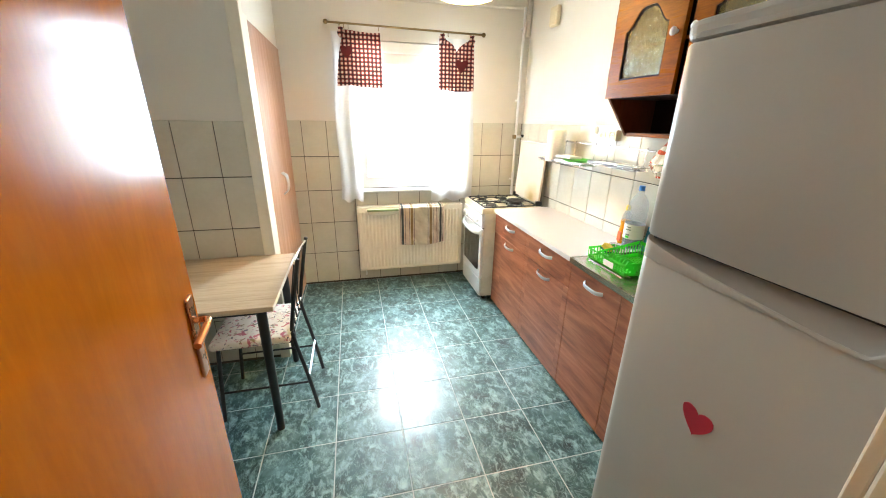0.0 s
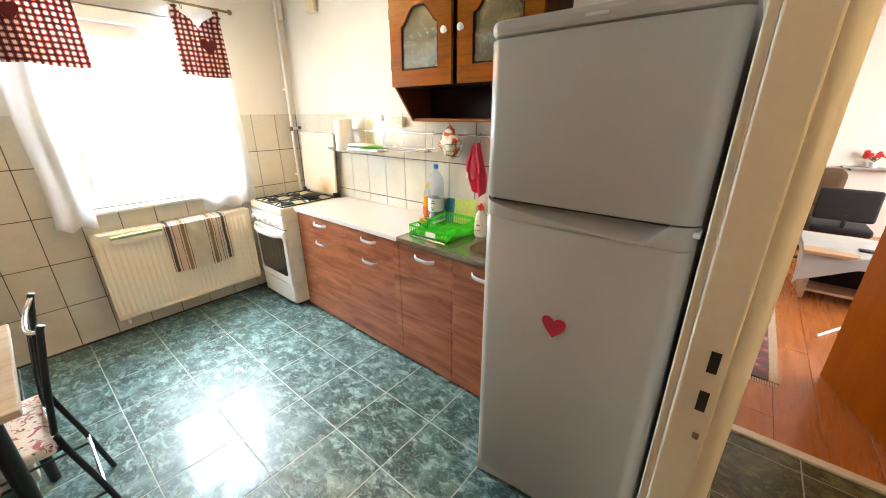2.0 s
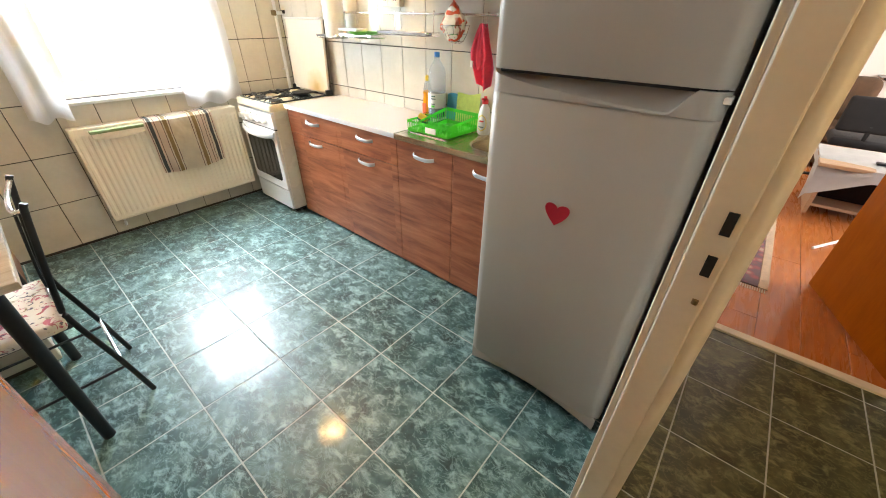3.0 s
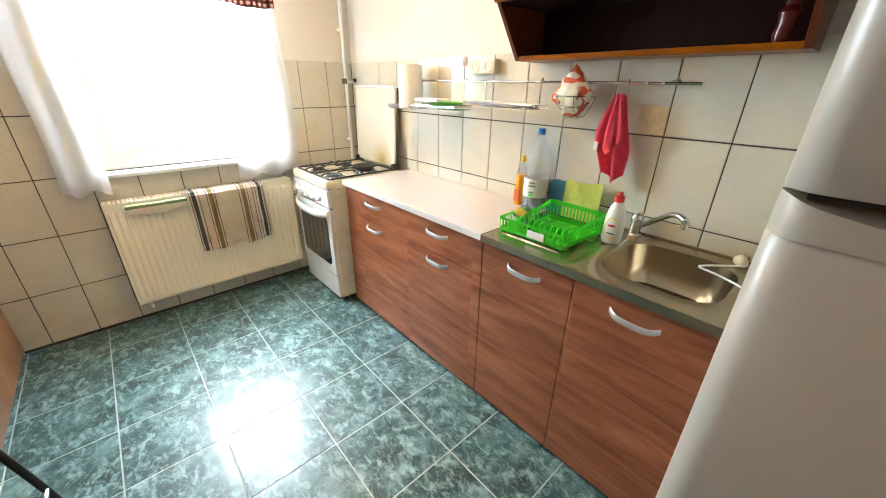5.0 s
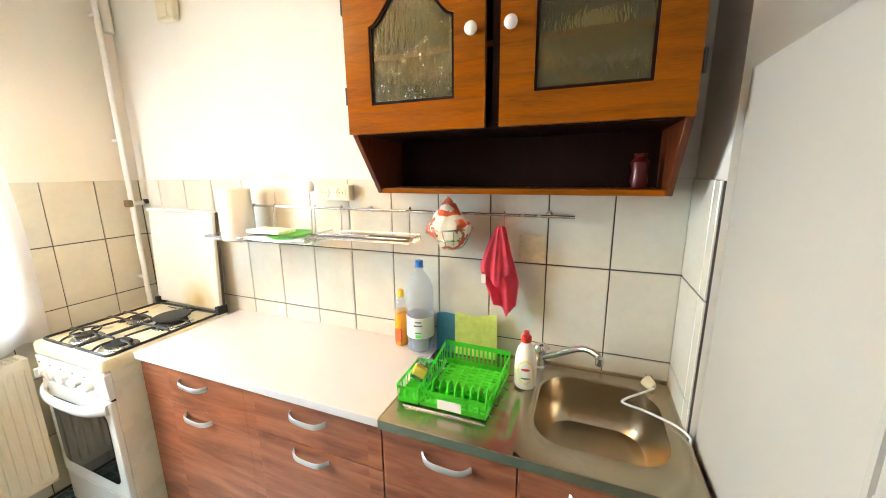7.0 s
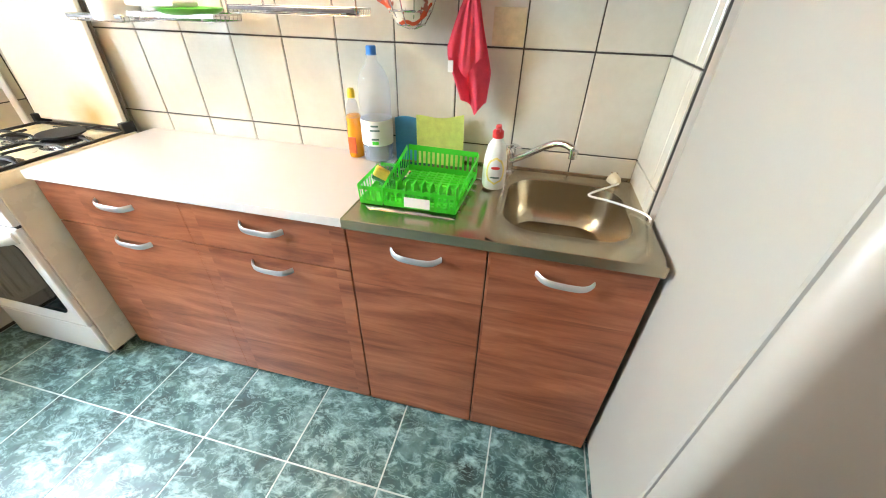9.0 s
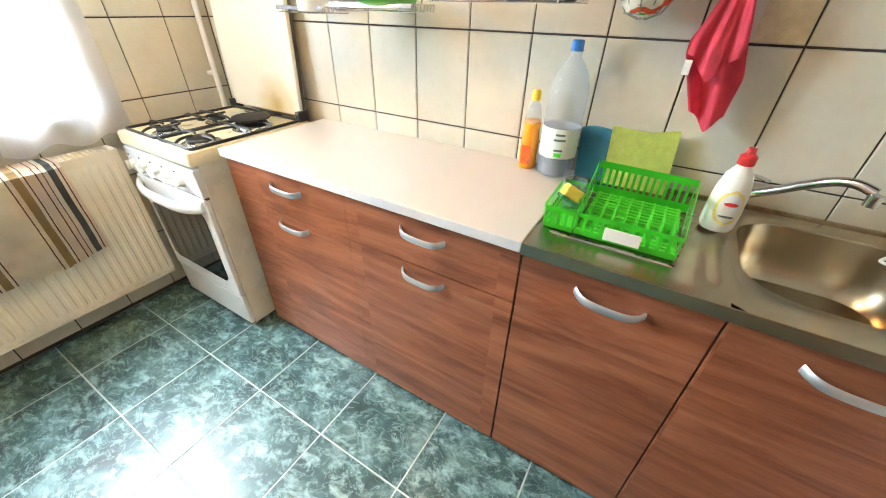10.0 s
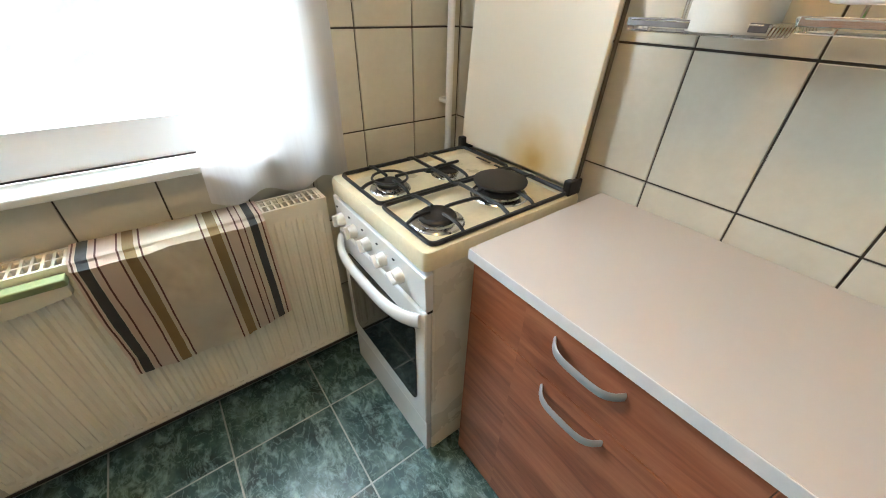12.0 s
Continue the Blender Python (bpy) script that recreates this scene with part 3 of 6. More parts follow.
def panel(name, x0, x1, top, bottom, folds, label, spread=0.0, seed=0.0):
    def point(u, v):
        z = top + (bottom - top) * v
        x = x0 + (x1 - x0) * u + spread * v * (u - 0.5) + 0.008 * math.sin(9 * v + seed)
        y = 0.322 + (0.006 + 0.010 * v) * math.sin(folds * math.tau * u + seed + 0.5 * math.sin(2 * v + seed)) + 0.003 * math.sin(17 * u + 5 * v)
        return x, y, z + 0.014 * v * math.sin(folds * math.tau * u + seed + 1.0)
    ob = thing("curtain", ((x0 + x1) / 2, 0.318, bottom), label, "curtain", "sheer curtains")
    part("sheer_cloth", sheet(point, 56, 30, 0.0012), SHEER, ob, smooth=True)
    hem = sheet(lambda u, v: tuple(Vector(point(u, 0.985 + 0.015 * v)) - Vector((0, 0.0022, 0))), 56, 2, 0.0012)
    part("hem", hem, SHEER, ob, smooth=True)


panel("curtain", -1.775, -1.60, 2.235, 0.848, 1.6, "white sheer curtain panel hanging at the window", 0.02, 0.4)
panel("curtain", -0.890, -0.560, 2.235, 0.826, 2.3, "white sheer curtain panel hanging at the window", 0.08, 2.0)


def valance(x0, x1, bottom, drop, label, heart_at, seed):
    """A gingham flap with pinched top corners and a red heart patch."""
    ob = thing("curtain_valance", ((x0 + x1) / 2, 0.30, bottom), label, "valance", "curtain valances")
    top = 2.235

    def point(u, v):
        sag = drop * (1 - abs(2 * u - 1)) * (1 - v) ** 1.5
        z = top - sag + (bottom - top) * v
        up = (1 - v) ** 1.6
        gather = u + up * (0.17 - u) * math.exp(-(u / 0.26) ** 2) if drop == 0 else u + 0.10 * up * math.sin(math.tau * u)
        x = x0 + (x1 - x0) * (gather + 0.04 * up * (0.5 - u))
        pleat = math.exp(-(u / 0.30) ** 2) if drop == 0 else 0.5
        y = 0.289 + 0.008 * math.sin(2.5 * math.tau * u + seed) * (0.4 + v) + 0.010 * pleat * math.sin(6 * math.tau * u + seed) - 0.010 * v
        return x, y, z + 0.006 * math.sin(6 * u + seed)
    part("cloth", sheet(point, 40, 20, 0.002), GINGHAM, ob, smooth=True)
    hx, hz, hs = heart_at
    o = [(hx + hs * 0.55 * math.sin(t) ** 3, hz + hs * (0.5 * math.cos(t) - 0.2 * math.cos(2 * t) - 0.08 * math.cos(3 * t))) for t in [k * math.tau / 28 for k in range(28)]]
    part("heart_patch", prism(o, 1, 0.256, 0.262), surface("red_patch", (0.10, 0.006, 0.010), 0.9, vary=0.2, scale=30), ob, "dark red heart patch")
    for kx in ((x0 + 0.055,) if drop == 0 else (x0 + 0.03, x1 - 0.03)):
        b = lathe([(0, -0.045), (0.020, -0.030), (0.030, -0.006), (0.016, 0.016), (0.022, 0.030), (0, 0.036)], (kx, 0.276, 2.222), 12)
        part("knot", b, GINGHAM, ob, "tied gingham knot", True)


valance(-1.745, -1.372, 1.825, 0.0, "red gingham half curtain with a heart patch", (-1.655, 2.085, 0.09), 0.0)
valance(-0.885, -0.563, 1.815, 0.10, "red gingham half curtain draped low at its middle", (-0.685, 2.02, 0.10), 1.2)

# radiator
radiator = thing("radiator", (-1.15, 0.33, 0.15), "cream ribbed steel panel radiator under the window", "radiator")
RX0, RX1, RZ0, RZ1 = -1.655, -0.632, 0.152, 0.782
def ribbed(y, flip):
    b = bmesh.new()
    prof, x = [], RX0 + 0.012
    while x < RX1 - 0.03:
        prof += [(x, 0.0), (x + 0.006, 0.006), (x + 0.018, 0.006), (x + 0.024, 0.0)]
        x += 0.0334
    prof = [(RX0 + 0.002, 0.0)] + prof + [(RX1 - 0.002, 0.0)]
    rows = []
    for z, k in ((RZ0, 0), (RZ0 + 0.03, 0), (RZ0 + 0.05, 1), (RZ1 - 0.055, 1), (RZ1 - 0.035, 0), (RZ1, 0)):
        rows.append([b.verts.new((px, y - flip * d * k, z)) for px, d in prof])
    for r, s in zip(rows, rows[1:]):
        for i in range(len(prof) - 1):
            b.faces.new((r[i], r[i + 1], s[i + 1], s[i]))
    solid(b, RX0 + 0.002, RX1 - 0.002, y + 0.001, y + 0.007, RZ0, RZ1 - 0.009)
    return b
part("front_panel", ribbed(0.274, 1), RADIATOR, radiator)
part("back_panel", box(RX0, RX1, 0.352, 0.358, RZ0, RZ1, 0.002), RADIATOR, radiator)
for x in (RX0 - 0.001, RX1 - 0.002):
    part("side_cover", box(x, x + 0.003, 0.276, 0.362, RZ0 + 0.02, RZ1 + 0.002, 0.001), RADIATOR, radiator)
b = frame_prism([(RX0, 0.272), (RX1, 0.272), (RX1, 0.364), (RX0, 0.364)], [(RX0 + 0.012, 0.280), (RX1 - 0.012, 0.280), (RX1 - 0.012, 0.356), (RX0 + 0.012, 0.356)], 2, RZ1 - 0.008, RZ1 + 0.006)
for k in range(52):
    x = RX0 + 0.015 + k * (RX1 - RX0 - 0.03) / 51
    solid(b, x - 0.003, x + 0.003, 0.279, 0.357, RZ1 - 0.006, RZ1 + 0.004)
solid(b, RX0 + 0.01, RX1 - 0.01, 0.315, 0.321, RZ1 - 0.006, RZ1 + 0.0045)
part("top_grille", b, RADIATOR, radiator)
b = bmesh.new()
for k in range(30):
    x = RX0 + 0.03 + k * 0.0334
    solid(b, x, x + 0.016, 0.2685, 0.274, RZ0 + 0.012, RZ0 + 0.020, 0.002, 1)
part("spot_welds", b, RADIATOR, radiator)
part("inlet_pipe", tube(curve_points([(-1.60, 0.335, 0.16), (-1.60, 0.335, 0.10), (-1.60, 0.375, 0.07), (-1.60, 0.40, 0.07)], 4), 0.009, 8), PVC, radiator, smooth=True)
tray_ = thing("radiator_tray", (-1.42, 0.25, 0.72), "pale plastic humidifier tray with a green rim hung on the radiator", "radiator tray")
low_edge = [(-1.275 - 0.285 * k / 10, 0.722 - 0.016 * math.sin(math.pi * k / 10)) for k in range(11)]
part("trough", prism([(-1.560, 0.766), (-1.275, 0.766)] + low_edge, 1, 0.238, 0.267, bevel=0.004), surface("cream_tray_plastic", (0.70, 0.64, 0.50), 0.45), tray_, smooth=True)
part("rim", box(-1.564, -1.271, 0.234, 0.2675, 0.752, 0.772, 0.004), surface("pale_green_plastic", (0.22, 0.26, 0.11), 0.5), tray_, "faded green rim")

# striped towel over the radiator
TX0, TX1 = -1.262, -0.828
THIN, ROSE, GREY, GOLD = (0.15, 0.07, 0.055), (0.80, 0.65, 0.54), (0.095, 0.095, 0.095), (0.38, 0.26, 0.12)
wbands = [(-1.270, -1.166, ROSE), (-1.257, -1.253, THIN), (-1.249, -1.223, (0.80, 0.72, 0.60)), (-1.247, -1.225, GREY), (-1.212, -1.208, THIN), (-1.170, -1.166, THIN),
          (-1.157, -1.133, GOLD), (-1.124, -1.120, THIN), (-0.988, -0.984, THIN), (-0.971, -0.946, GOLD), (-0.937, -0.933, THIN), (-0.930, -0.820, ROSE),
          (-0.906, -0.902, THIN), (-0.884, -0.838, (0.80, 0.72, 0.60)), (-0.888, -0.885, THIN), (-0.871, -0.850, GREY), (-0.840, -0.836, THIN)]
TOWEL = stripe_material("striped_towel_cloth", (0.86, 0.77, 0.62), wbands)
def towel_point(u, v):
    x = TX0 + (TX1 - TX0) * u
    s = v * 0.545
    low = max(0.0, v - 0.45)
    wob = 0.0040 * math.sin(11 * u + 9 * v) + 0.0030 * math.sin(23 * u - 14 * v) + 0.016 * low * noise.noise(Vector((7 * u + 3 * v, 13 * v - 4 * u, 0.3))) + 0.003 * noise.noise(Vector((19 * u, 22 * v, 2.3)))
    if s < 0.09:
        return x, 0.362 - s, RZ1 + 0.011 + 0.001 * math.sin(30 * u)
    if s < 0.11:
        a = (s - 0.09) / 0.02 * math.pi / 2
        return x, 0.272 - 0.010 * math.sin(a), RZ1 + 0.001 + 0.010 * math.cos(a)
    k = (s - 0.11)
    return x + 0.012 * (u - 0.5) * k, 0.250 - 0.004 + wob - 0.006 * min(1, k * 8), RZ1 - k * (0.845 + 0.05 * math.sin(math.pi * u) ** 2 * (1 if u < 0.7 else 0.6) + 0.012 * math.sin(11 * u))
single("towel", sheet(towel_point, 60, 60, 0.003), TOWEL, "beige kitchen towel with brown and black stripes drying on the radiator", "towel", smooth=True)

# pipes and small box on the walls
pipe = thing("gas_pipe", (-0.085, 0.345, 0.86), "white painted gas pipe down the corner", "pipe")
part("riser", tube([(-0.085, 0.345, 0.70), (-0.085, 0.345, 2.52)], 0.0125, 12), PVC, pipe, smooth=True)
part("run", tube([(-2.19, 0.372, 2.50), (-0.085, 0.372, 2.52)], 0.016, 12), PAINT, pipe, smooth=True)
part("branch", tube([(-0.085, 0.345, 1.425), (-0.02, 0.345, 1.425)], 0.013, 10), PVC, pipe, smooth=True)
part("valve", box(-0.115, -0.085, 0.325, 0.365, 1.405, 1.445, 0.008), BRASS, pipe, "brass gas valve")
part("valve_lever", box(-0.03, 0.03 - 0.035, 0.325, 0.345, 1.42, 1.445, 0.003), RUBBER, pipe)
for z in (1.0, 1.75, 2.35):
    part("clip", box(-0.10, -0.07, 0.343, 0.392, z, z + 0.016, 0.003), PVC, pipe)
part("corner_pipe", tube([(-0.03, 0.37, 2.30), (-0.03, 0.37, TOP - 0.001)], 0.022, 12), PAINT, pipe, smooth=True)
sensor = thing("gas_sensor", (-0.001, -0.09, 2.28), "small cream wall box high above the stove", "wall box")
part("case", box(-0.045, -0.001, -0.145, -0.035, 2.29, 2.43, 0.012, 3), CREAMPLASTIC, sensor)
part("grille", box(-0.049, -0.044, -0.12, -0.06, 2.30, 2.36, 0.002), CREAMPLASTIC, sensor)

# pendant lamp
pendant = thing("pendant_lamp", (-0.94, -0.70, TOP), "lit white glass pendant lamp with yellow flowers", "pendant lamp")
part("ceiling_rose", lathe([(0.006, -0.080), (0.016, -0.072), (0.060, -0.014), (0.066, -0.001)], (-0.94, -0.70, TOP), 28), YELLOW, pendant, "yellow cone ceiling rose", smooth=True)
part("cord", tube([(-0.94, -0.70, TOP - 0.076), (-0.94, -0.70, 2.445)], 0.005, 8), YELLOW, pendant)
shade_profile = [(0.168 * math.cos(a), 0.168 * math.sin(a)) for a in [radians(k) for k in range(-4, 84, 8)]]
shade_profile = [(0.156, -0.012)] + shade_profile + [(0.012, 0.170)]
b = bmesh.new()
lathe([(r, h) for r, h in shade_profile], (-0.94, -0.70, 2.275), 40, b)
for f in [f for f in b.faces if len(f.verts) > 4]:
    b.faces.remove(f)
bmesh.ops.solidify(b, geom=b.faces[:], thickness=0.004)
shade = part("shade", b, SHADE, pendant, "glowing white opal glass shade", smooth=True)
for k in range(6):
    az, el = k * math.tau / 6 + 0.3, radians(24 if k % 2 else 52)
    c = Vector((math.cos(az) * math.cos(el), math.sin(az) * math.cos(el), math.sin(el)))
    tx = Vector((-math.sin(az), math.cos(az), 0))
    ty = c.cross(tx)
    b = bmesh.new()
    for q in range(5):
        o = Vector((-0.94, -0.70, 2.275)) + 0.1715 * (c + 0.11 * (math.cos(q * 1.2566) * tx + math.sin(q * 1.2566) * ty)).normalized()
        bmesh.ops.create_uvsphere(b, u_segments=8, v_segments=6, radius=0.016, matrix=Matrix.Translation(o) @ Matrix.LocRotScale(None, c.to_track_quat("Z", "Y"), (1, 1, 0.12)))
    part("flower", b, YELLOW, shade, "painted yellow flower")

# base cabinets
CX, CB = -0.504, -0.012     # front face and back
def cabinet(name, y0, y1, label, drawers):
    ob = thing(name, (-0.26, (y0 + y1) / 2, 0), label, "base cabinet", "base cabinets")
    ya, yb = max(y0, y1), min(y0, y1)
    b = box(CX + 0.018, CB - 0.008, yb, yb + 0.016, 0.0, 0.834)
    solid(b, CX + 0.018, CB - 0.008, ya - 0.016, ya, 0.0, 0.834)
    solid(b, CX + 0.018, CB - 0.008, yb + 0.016, ya - 0.016, 0.09, 0.106)
    solid(b, CB - 0.016, CB - 0.010, yb + 0.016, ya - 0.016, 0.106, 0.834)
    part("body", b, LAMINATE_END, ob)
    gap = 0.0004 if drawers else 0.0010
    fronts = [(0.672, 0.832), (0.020, 0.667)] if drawers else [(0.020, 0.832)]
    for k, (z0, z1) in enumerate(fronts):
        fr = part("drawer_front" if drawers and k == 0 else "door", box(CX, CX + 0.017, yb + gap, ya - gap, z0, z1, 0.0010), LAMINATE, ob)
        hy = yb + ((0.268 if y0 > -0.5 else 0.282) if drawers else (0.199 if y0 > -1.7 else 0.214))
        hz = (0.784, 0.637)[k] if drawers else 0.776
        pts = [(CX + 0.001 - 0.028 * (1 - abs(2 * s - 1) ** 5), hy + 0.148 * (0.5 - s), hz - 0.006 * s - 0.005 * (1 - (2 * s - 1) ** 2)) for s in [q / 16 for q in range(17)]]
        part("handle", tube(pts, 0.0036, 8, flat=3.0), HANDLE, fr, "curved silver-grey handle", True)
    return ob
cabinet("base_cabinet", -0.306, -0.8893, "red-brown wood-grain base cabinet with drawer above door", True)
cabinet("base_cabinet", -0.8897, -1.460, "red-brown wood-grain base cabinet with drawer above door", True)
cabinet("base_cabinet", -1.464, -1.870, "red-brown wood-grain cabinet door under the drainer", False)
cabinet("base_cabinet", -1.872, -2.290, "red-brown wood-grain cabinet door under the sink bowl", False)
worktop = thing("worktop", (-0.26, -0.88, 0.82), "pale pinkish-grey laminate worktop beside the stove", "worktop")
part("slab", box(-0.518, -0.012, -1.4605, -0.302, 0.837, 0.866, 0.0015), WORKTOP, worktop)
part("edge_band", box(-0.5205, -0.518, -1.4605, -0.302, 0.8375, 0.8655, 0.001), WORKEDGE, worktop, "white front edge")

# stainless sink top
sink = thing("sink_top", (-0.26, -1.88, 0.82), "stainless steel sink top with drainer and one bowl", "sink")
SY0, SY1, SXF, SXB = -2.291, -1.4625, -0.520, -0.012
ZT = 0.866
def rect_like(n_pts, x0, x1, y0, y1, ring):
    """Points on a rectangle in the directions of ring's points, so that the two can be joined."""
    cx, cy = sum(p[0] for p in ring) / n_pts, sum(p[1] for p in ring) / n_pts
    out = []
    for px, py in ring:
        dx, dy = px - cx, py - cy
        t = min(((x1 - cx) / dx if dx > 0 else (x0 - cx) / dx) if abs(dx) > 1e-9 else 9e9, ((y1 - cy) / dy if dy > 0 else (y0 - cy) / dy) if abs(dy) > 1e-9 else 9e9)
        out.append((cx + dx * t, cy + dy * t))
    return out
bowl = rounded(-0.435, -0.085, -2.242, -1.888, 0.10, 8)
ring = rect_like(len(bowl), SXF, SXB, SY0, -1.86, bowl)
b = bmesh.new()
loops = [[b.verts.new((x, y, ZT)) for x, y in ring], [b.verts.new((x, y, ZT)) for x, y in rounded(-0.443, -0.077, -2.250, -1.880, 0.108, 8)], [b.verts.new((x, y, ZT - 0.006)) for x, y in bowl]]
bcx, bcy = -0.260, -2.065
for k, dz in ((0.985, 0.03), (0.955, 0.08), (0.90, 0.125), (0.80, 0.147), (0.55, 0.154), (0.12, 0.157)):
    loops.append([b.verts.new((bcx + (x - bcx) * k, bcy + (y - bcy) * k, ZT - dz)) for x, y in bowl])
for a, c in zip(loops, loops[1:]):
    for k in range(len(a)):
        b.faces.new((a[k], a[(k + 1) % len(a)], c[(k + 1) % len(a)], c[k]))
b.faces.new(loops[-1])
bmesh.ops.recalc_face_normals(b, faces=b.faces[:])
part("bowl", b, STEEL, sink, "brushed steel bowl", True)
b = bmesh.new()
# drainer: a shallow ribbed tray beside the bowl
nx, ny = 26, 46
grid = []
for i in range(nx + 1):
    row = []
    for j in range(ny + 1):
        x, y = SXF + (SXB - SXF) * i / nx, -1.86 + (SY1 + 1.86) * j / ny
        inx, iny = min(x - SXF - 0.05, SXB - 0.06 - x), min(y + 1.845, SY1 - 0.03 - y)
        dip = max(0.0, min(1.0, min(inx, iny) / 0.02))
        ribs = 0.0032 * max(0.0, math.cos((x + 0.5) * math.tau / 0.052)) * (1 if iny > 0.03 else 0)
        row.append(b.verts.new((x, y, ZT - 0.006 * dip + ribs * dip)))
    grid.append(row)
for i in range(nx):
    for j in range(ny):
        b.faces.new((grid[i][j], grid[i + 1][j], grid[i + 1][j + 1], grid[i][j + 1]))
part("drainer", b, STEEL, sink, "ribbed steel drainer", True)
for k in range(7):
    x = -0.135 - 0.049 * k
    part("drainer_rib", tube([(x, -1.49, ZT - 0.0075), (x, -1.505, ZT - 0.0045), (x, -1.785 + 0.006 * k, ZT - 0.0045), (x, -1.800 + 0.006 * k, ZT - 0.0075)], 0.0052, 8), CHROME, sink, smooth=True)
part("front_edge", box(SXF - 0.003, SXF, SY0, SY1, 0.836, ZT + 0.001, 0.001), STEEL, sink)
part("rim", box(SXF, SXB, SY1 - 0.003, SY1, 0.837, ZT + 0.0015, 0.0007), STEEL, sink)
part("back_rim", box(SXB - 0.006, SXB, SY0, SY1 - 0.004, ZT - 0.004, ZT + 0.008, 0.002), STEEL, sink)
part("drain", lathe([(0.0, 0.004), (0.012, 0.004), (0.016, 0.001), (0.030, 0.002), (0.036, 0.005), (0.040, 0.003), (0.041, 0.0)], (-0.300, -2.02, ZT - 0.156), 20), CHROME, sink, smooth=True)
b = bmesh.new()
for q in range(6):
    lathe([(0, 0.0052), (0.003, 0.005), (0.003, 0.0045)], (-0.300 + 0.008 * math.cos(q), -2.02 + 0.008 * math.sin(q), ZT - 0.156), 6, b)
part("drain_holes", b, RUBBER, sink)

# faucet
faucet = thing("faucet", (-0.052, -1.868, ZT), "chrome single-lever faucet at the back of the sink", "faucet")
part("base", lathe([(0.026, 0), (0.026, 0.006), (0.021, 0.012), (0.021, 0.056), (0.024, 0.060), (0.024, 0.076), (0.018, 0.088), (0.0, 0.092)], (-0.052, -1.868, ZT), 20), CHROME, faucet, smooth=True)
part("spout", tube(curve_points([(-0.062, -1.880, ZT + 0.045), (-0.095, -1.925, ZT + 0.080), (-0.145, -1.995, ZT + 0.138), (-0.170, -2.030, ZT + 0.152), (-0.190, -2.060, ZT + 0.146)], 6), 0.0105, 12), CHROME, faucet, smooth=True)
part("aerator", lathe([(0.012, -0.025), (0.013, 0.0), (0.0, 0.004)], (-0.192, -2.062, ZT + 0.143), 12), CHROME, faucet, smooth=True)
part("lever", tube(curve_points([(-0.052, -1.868, ZT + 0.086), (-0.075, -1.885, ZT + 0.104), (-0.130, -1.905, ZT + 0.114)], 5), [0.009] * 5 + [0.008] * 5 + [0.007], 8, flat=0.6), CHROME, faucet, smooth=True)


# stove
stove = thing("gas_stove", (-0.33, 0.02, 0), "white four-burner gas stove with raised lid", "stove")
GY0, GY1, GX0, GX1, GZ = -0.268, 0.252, -0.602, -0.060, 0.862
b = box(GX0 + 0.012, GX1, GY0, GY1, 0.03, GZ - 0.045, 0.004)
part("body", b, CREAM_ENAMEL, stove)
for x in (GX0 + 0.05, GX1 - 0.05):
    for y in (GY0 + 0.04, GY1 - 0.04):
        part("foot", lathe([(0.018, 0), (0.018, 0.02), (0.012, 0.031)], (x, y, 0), 12), RUBBER, stove)
top = [(GX0 - 0.012, GY0), (GX1, GY0), (GX1, GY1), (GX0 - 0.012, GY1)]
def tray():
    b = bmesh.new()
    o1 = rounded(GX0 - 0.014, GX1, GY0 - 0.001, GY1 + 0.001, 0.018)
    i1 = rounded(GX0 + 0.022, GX1 - 0.028, GY0 + 0.028, GY1 - 0.028, 0.02)
    i2 = rounded(GX0 + 0.032, GX1 - 0.036, GY0 + 0.038, GY1 - 0.038, 0.02)
    rows = [[(p, GZ - 0.047) for p in o1], [(p, GZ - 0.010) for p in o1], [(((p[0] - cx0) * 0.985 + cx0, (p[1] - cy0) * 0.985 + cy0), GZ) for p in o1], [(p, GZ) for p in i1], [(p, GZ - 0.012) for p in i2]]
    loops = [[b.verts.new((p[0], p[1], z)) for p, z in r] for r in rows]
    for a, c in zip(loops, loops[1:]):
        for k in range(len(a)):
            b.faces.new((a[k], a[(k + 1) % len(a)], c[(k + 1) % len(a)], c[k]))
    b.faces.new(loops[-1])
    bmesh.ops.recalc_face_normals(b, faces=b.faces[:])
    return b
cx0, cy0 = (GX0 + GX1) / 2, (GY0 + GY1) / 2
part("hob", tray(), STAINED_ENAMEL, stove, "cream enamel hob, stained", True)
part("control_panel", prism([(GX0 + 0.012, 0.690), (GX0 - 0.010, 0.690), (GX0 - 0.014, 0.80), (GX0 + 0.012, 0.806)], 1, GY0, GY1, bevel=0.003), ENAMEL, stove, "white control panel")
for k in range(5):
    y = 0.198 - k * 0.088
    b = lathe([(0.022, 0.0), (0.021, 0.010), (0.016, 0.022), (0.0, 0.024)], (0, 0, 0), 16)
    solid(b, -0.020, 0.020, -0.006, 0.006, 0.012, 0.034, 0.004)
    b.transform(Matrix.Translation((GX0 - 0.012, y, 0.737)) @ Matrix.Rotation(radians(-90), 4, "Y") @ Matrix.Rotation(0.3 * k, 4, "Z"))
    part("knob", b, ENAMEL, stove, smooth=True)
for k in range(5):
    y = 0.198 - k * 0.088
    part("dial_mark", box(GX0 - 0.0160, GX0 - 0.0105, y + 0.024, y + 0.032, 0.768, 0.772), RUBBER, stove)
door = part("oven_door", box(GX0 - 0.012, GX0 + 0.012, GY0 + 0.003, GY1 - 0.003, 0.205, 0.682, 0.006), ENAMEL, stove)
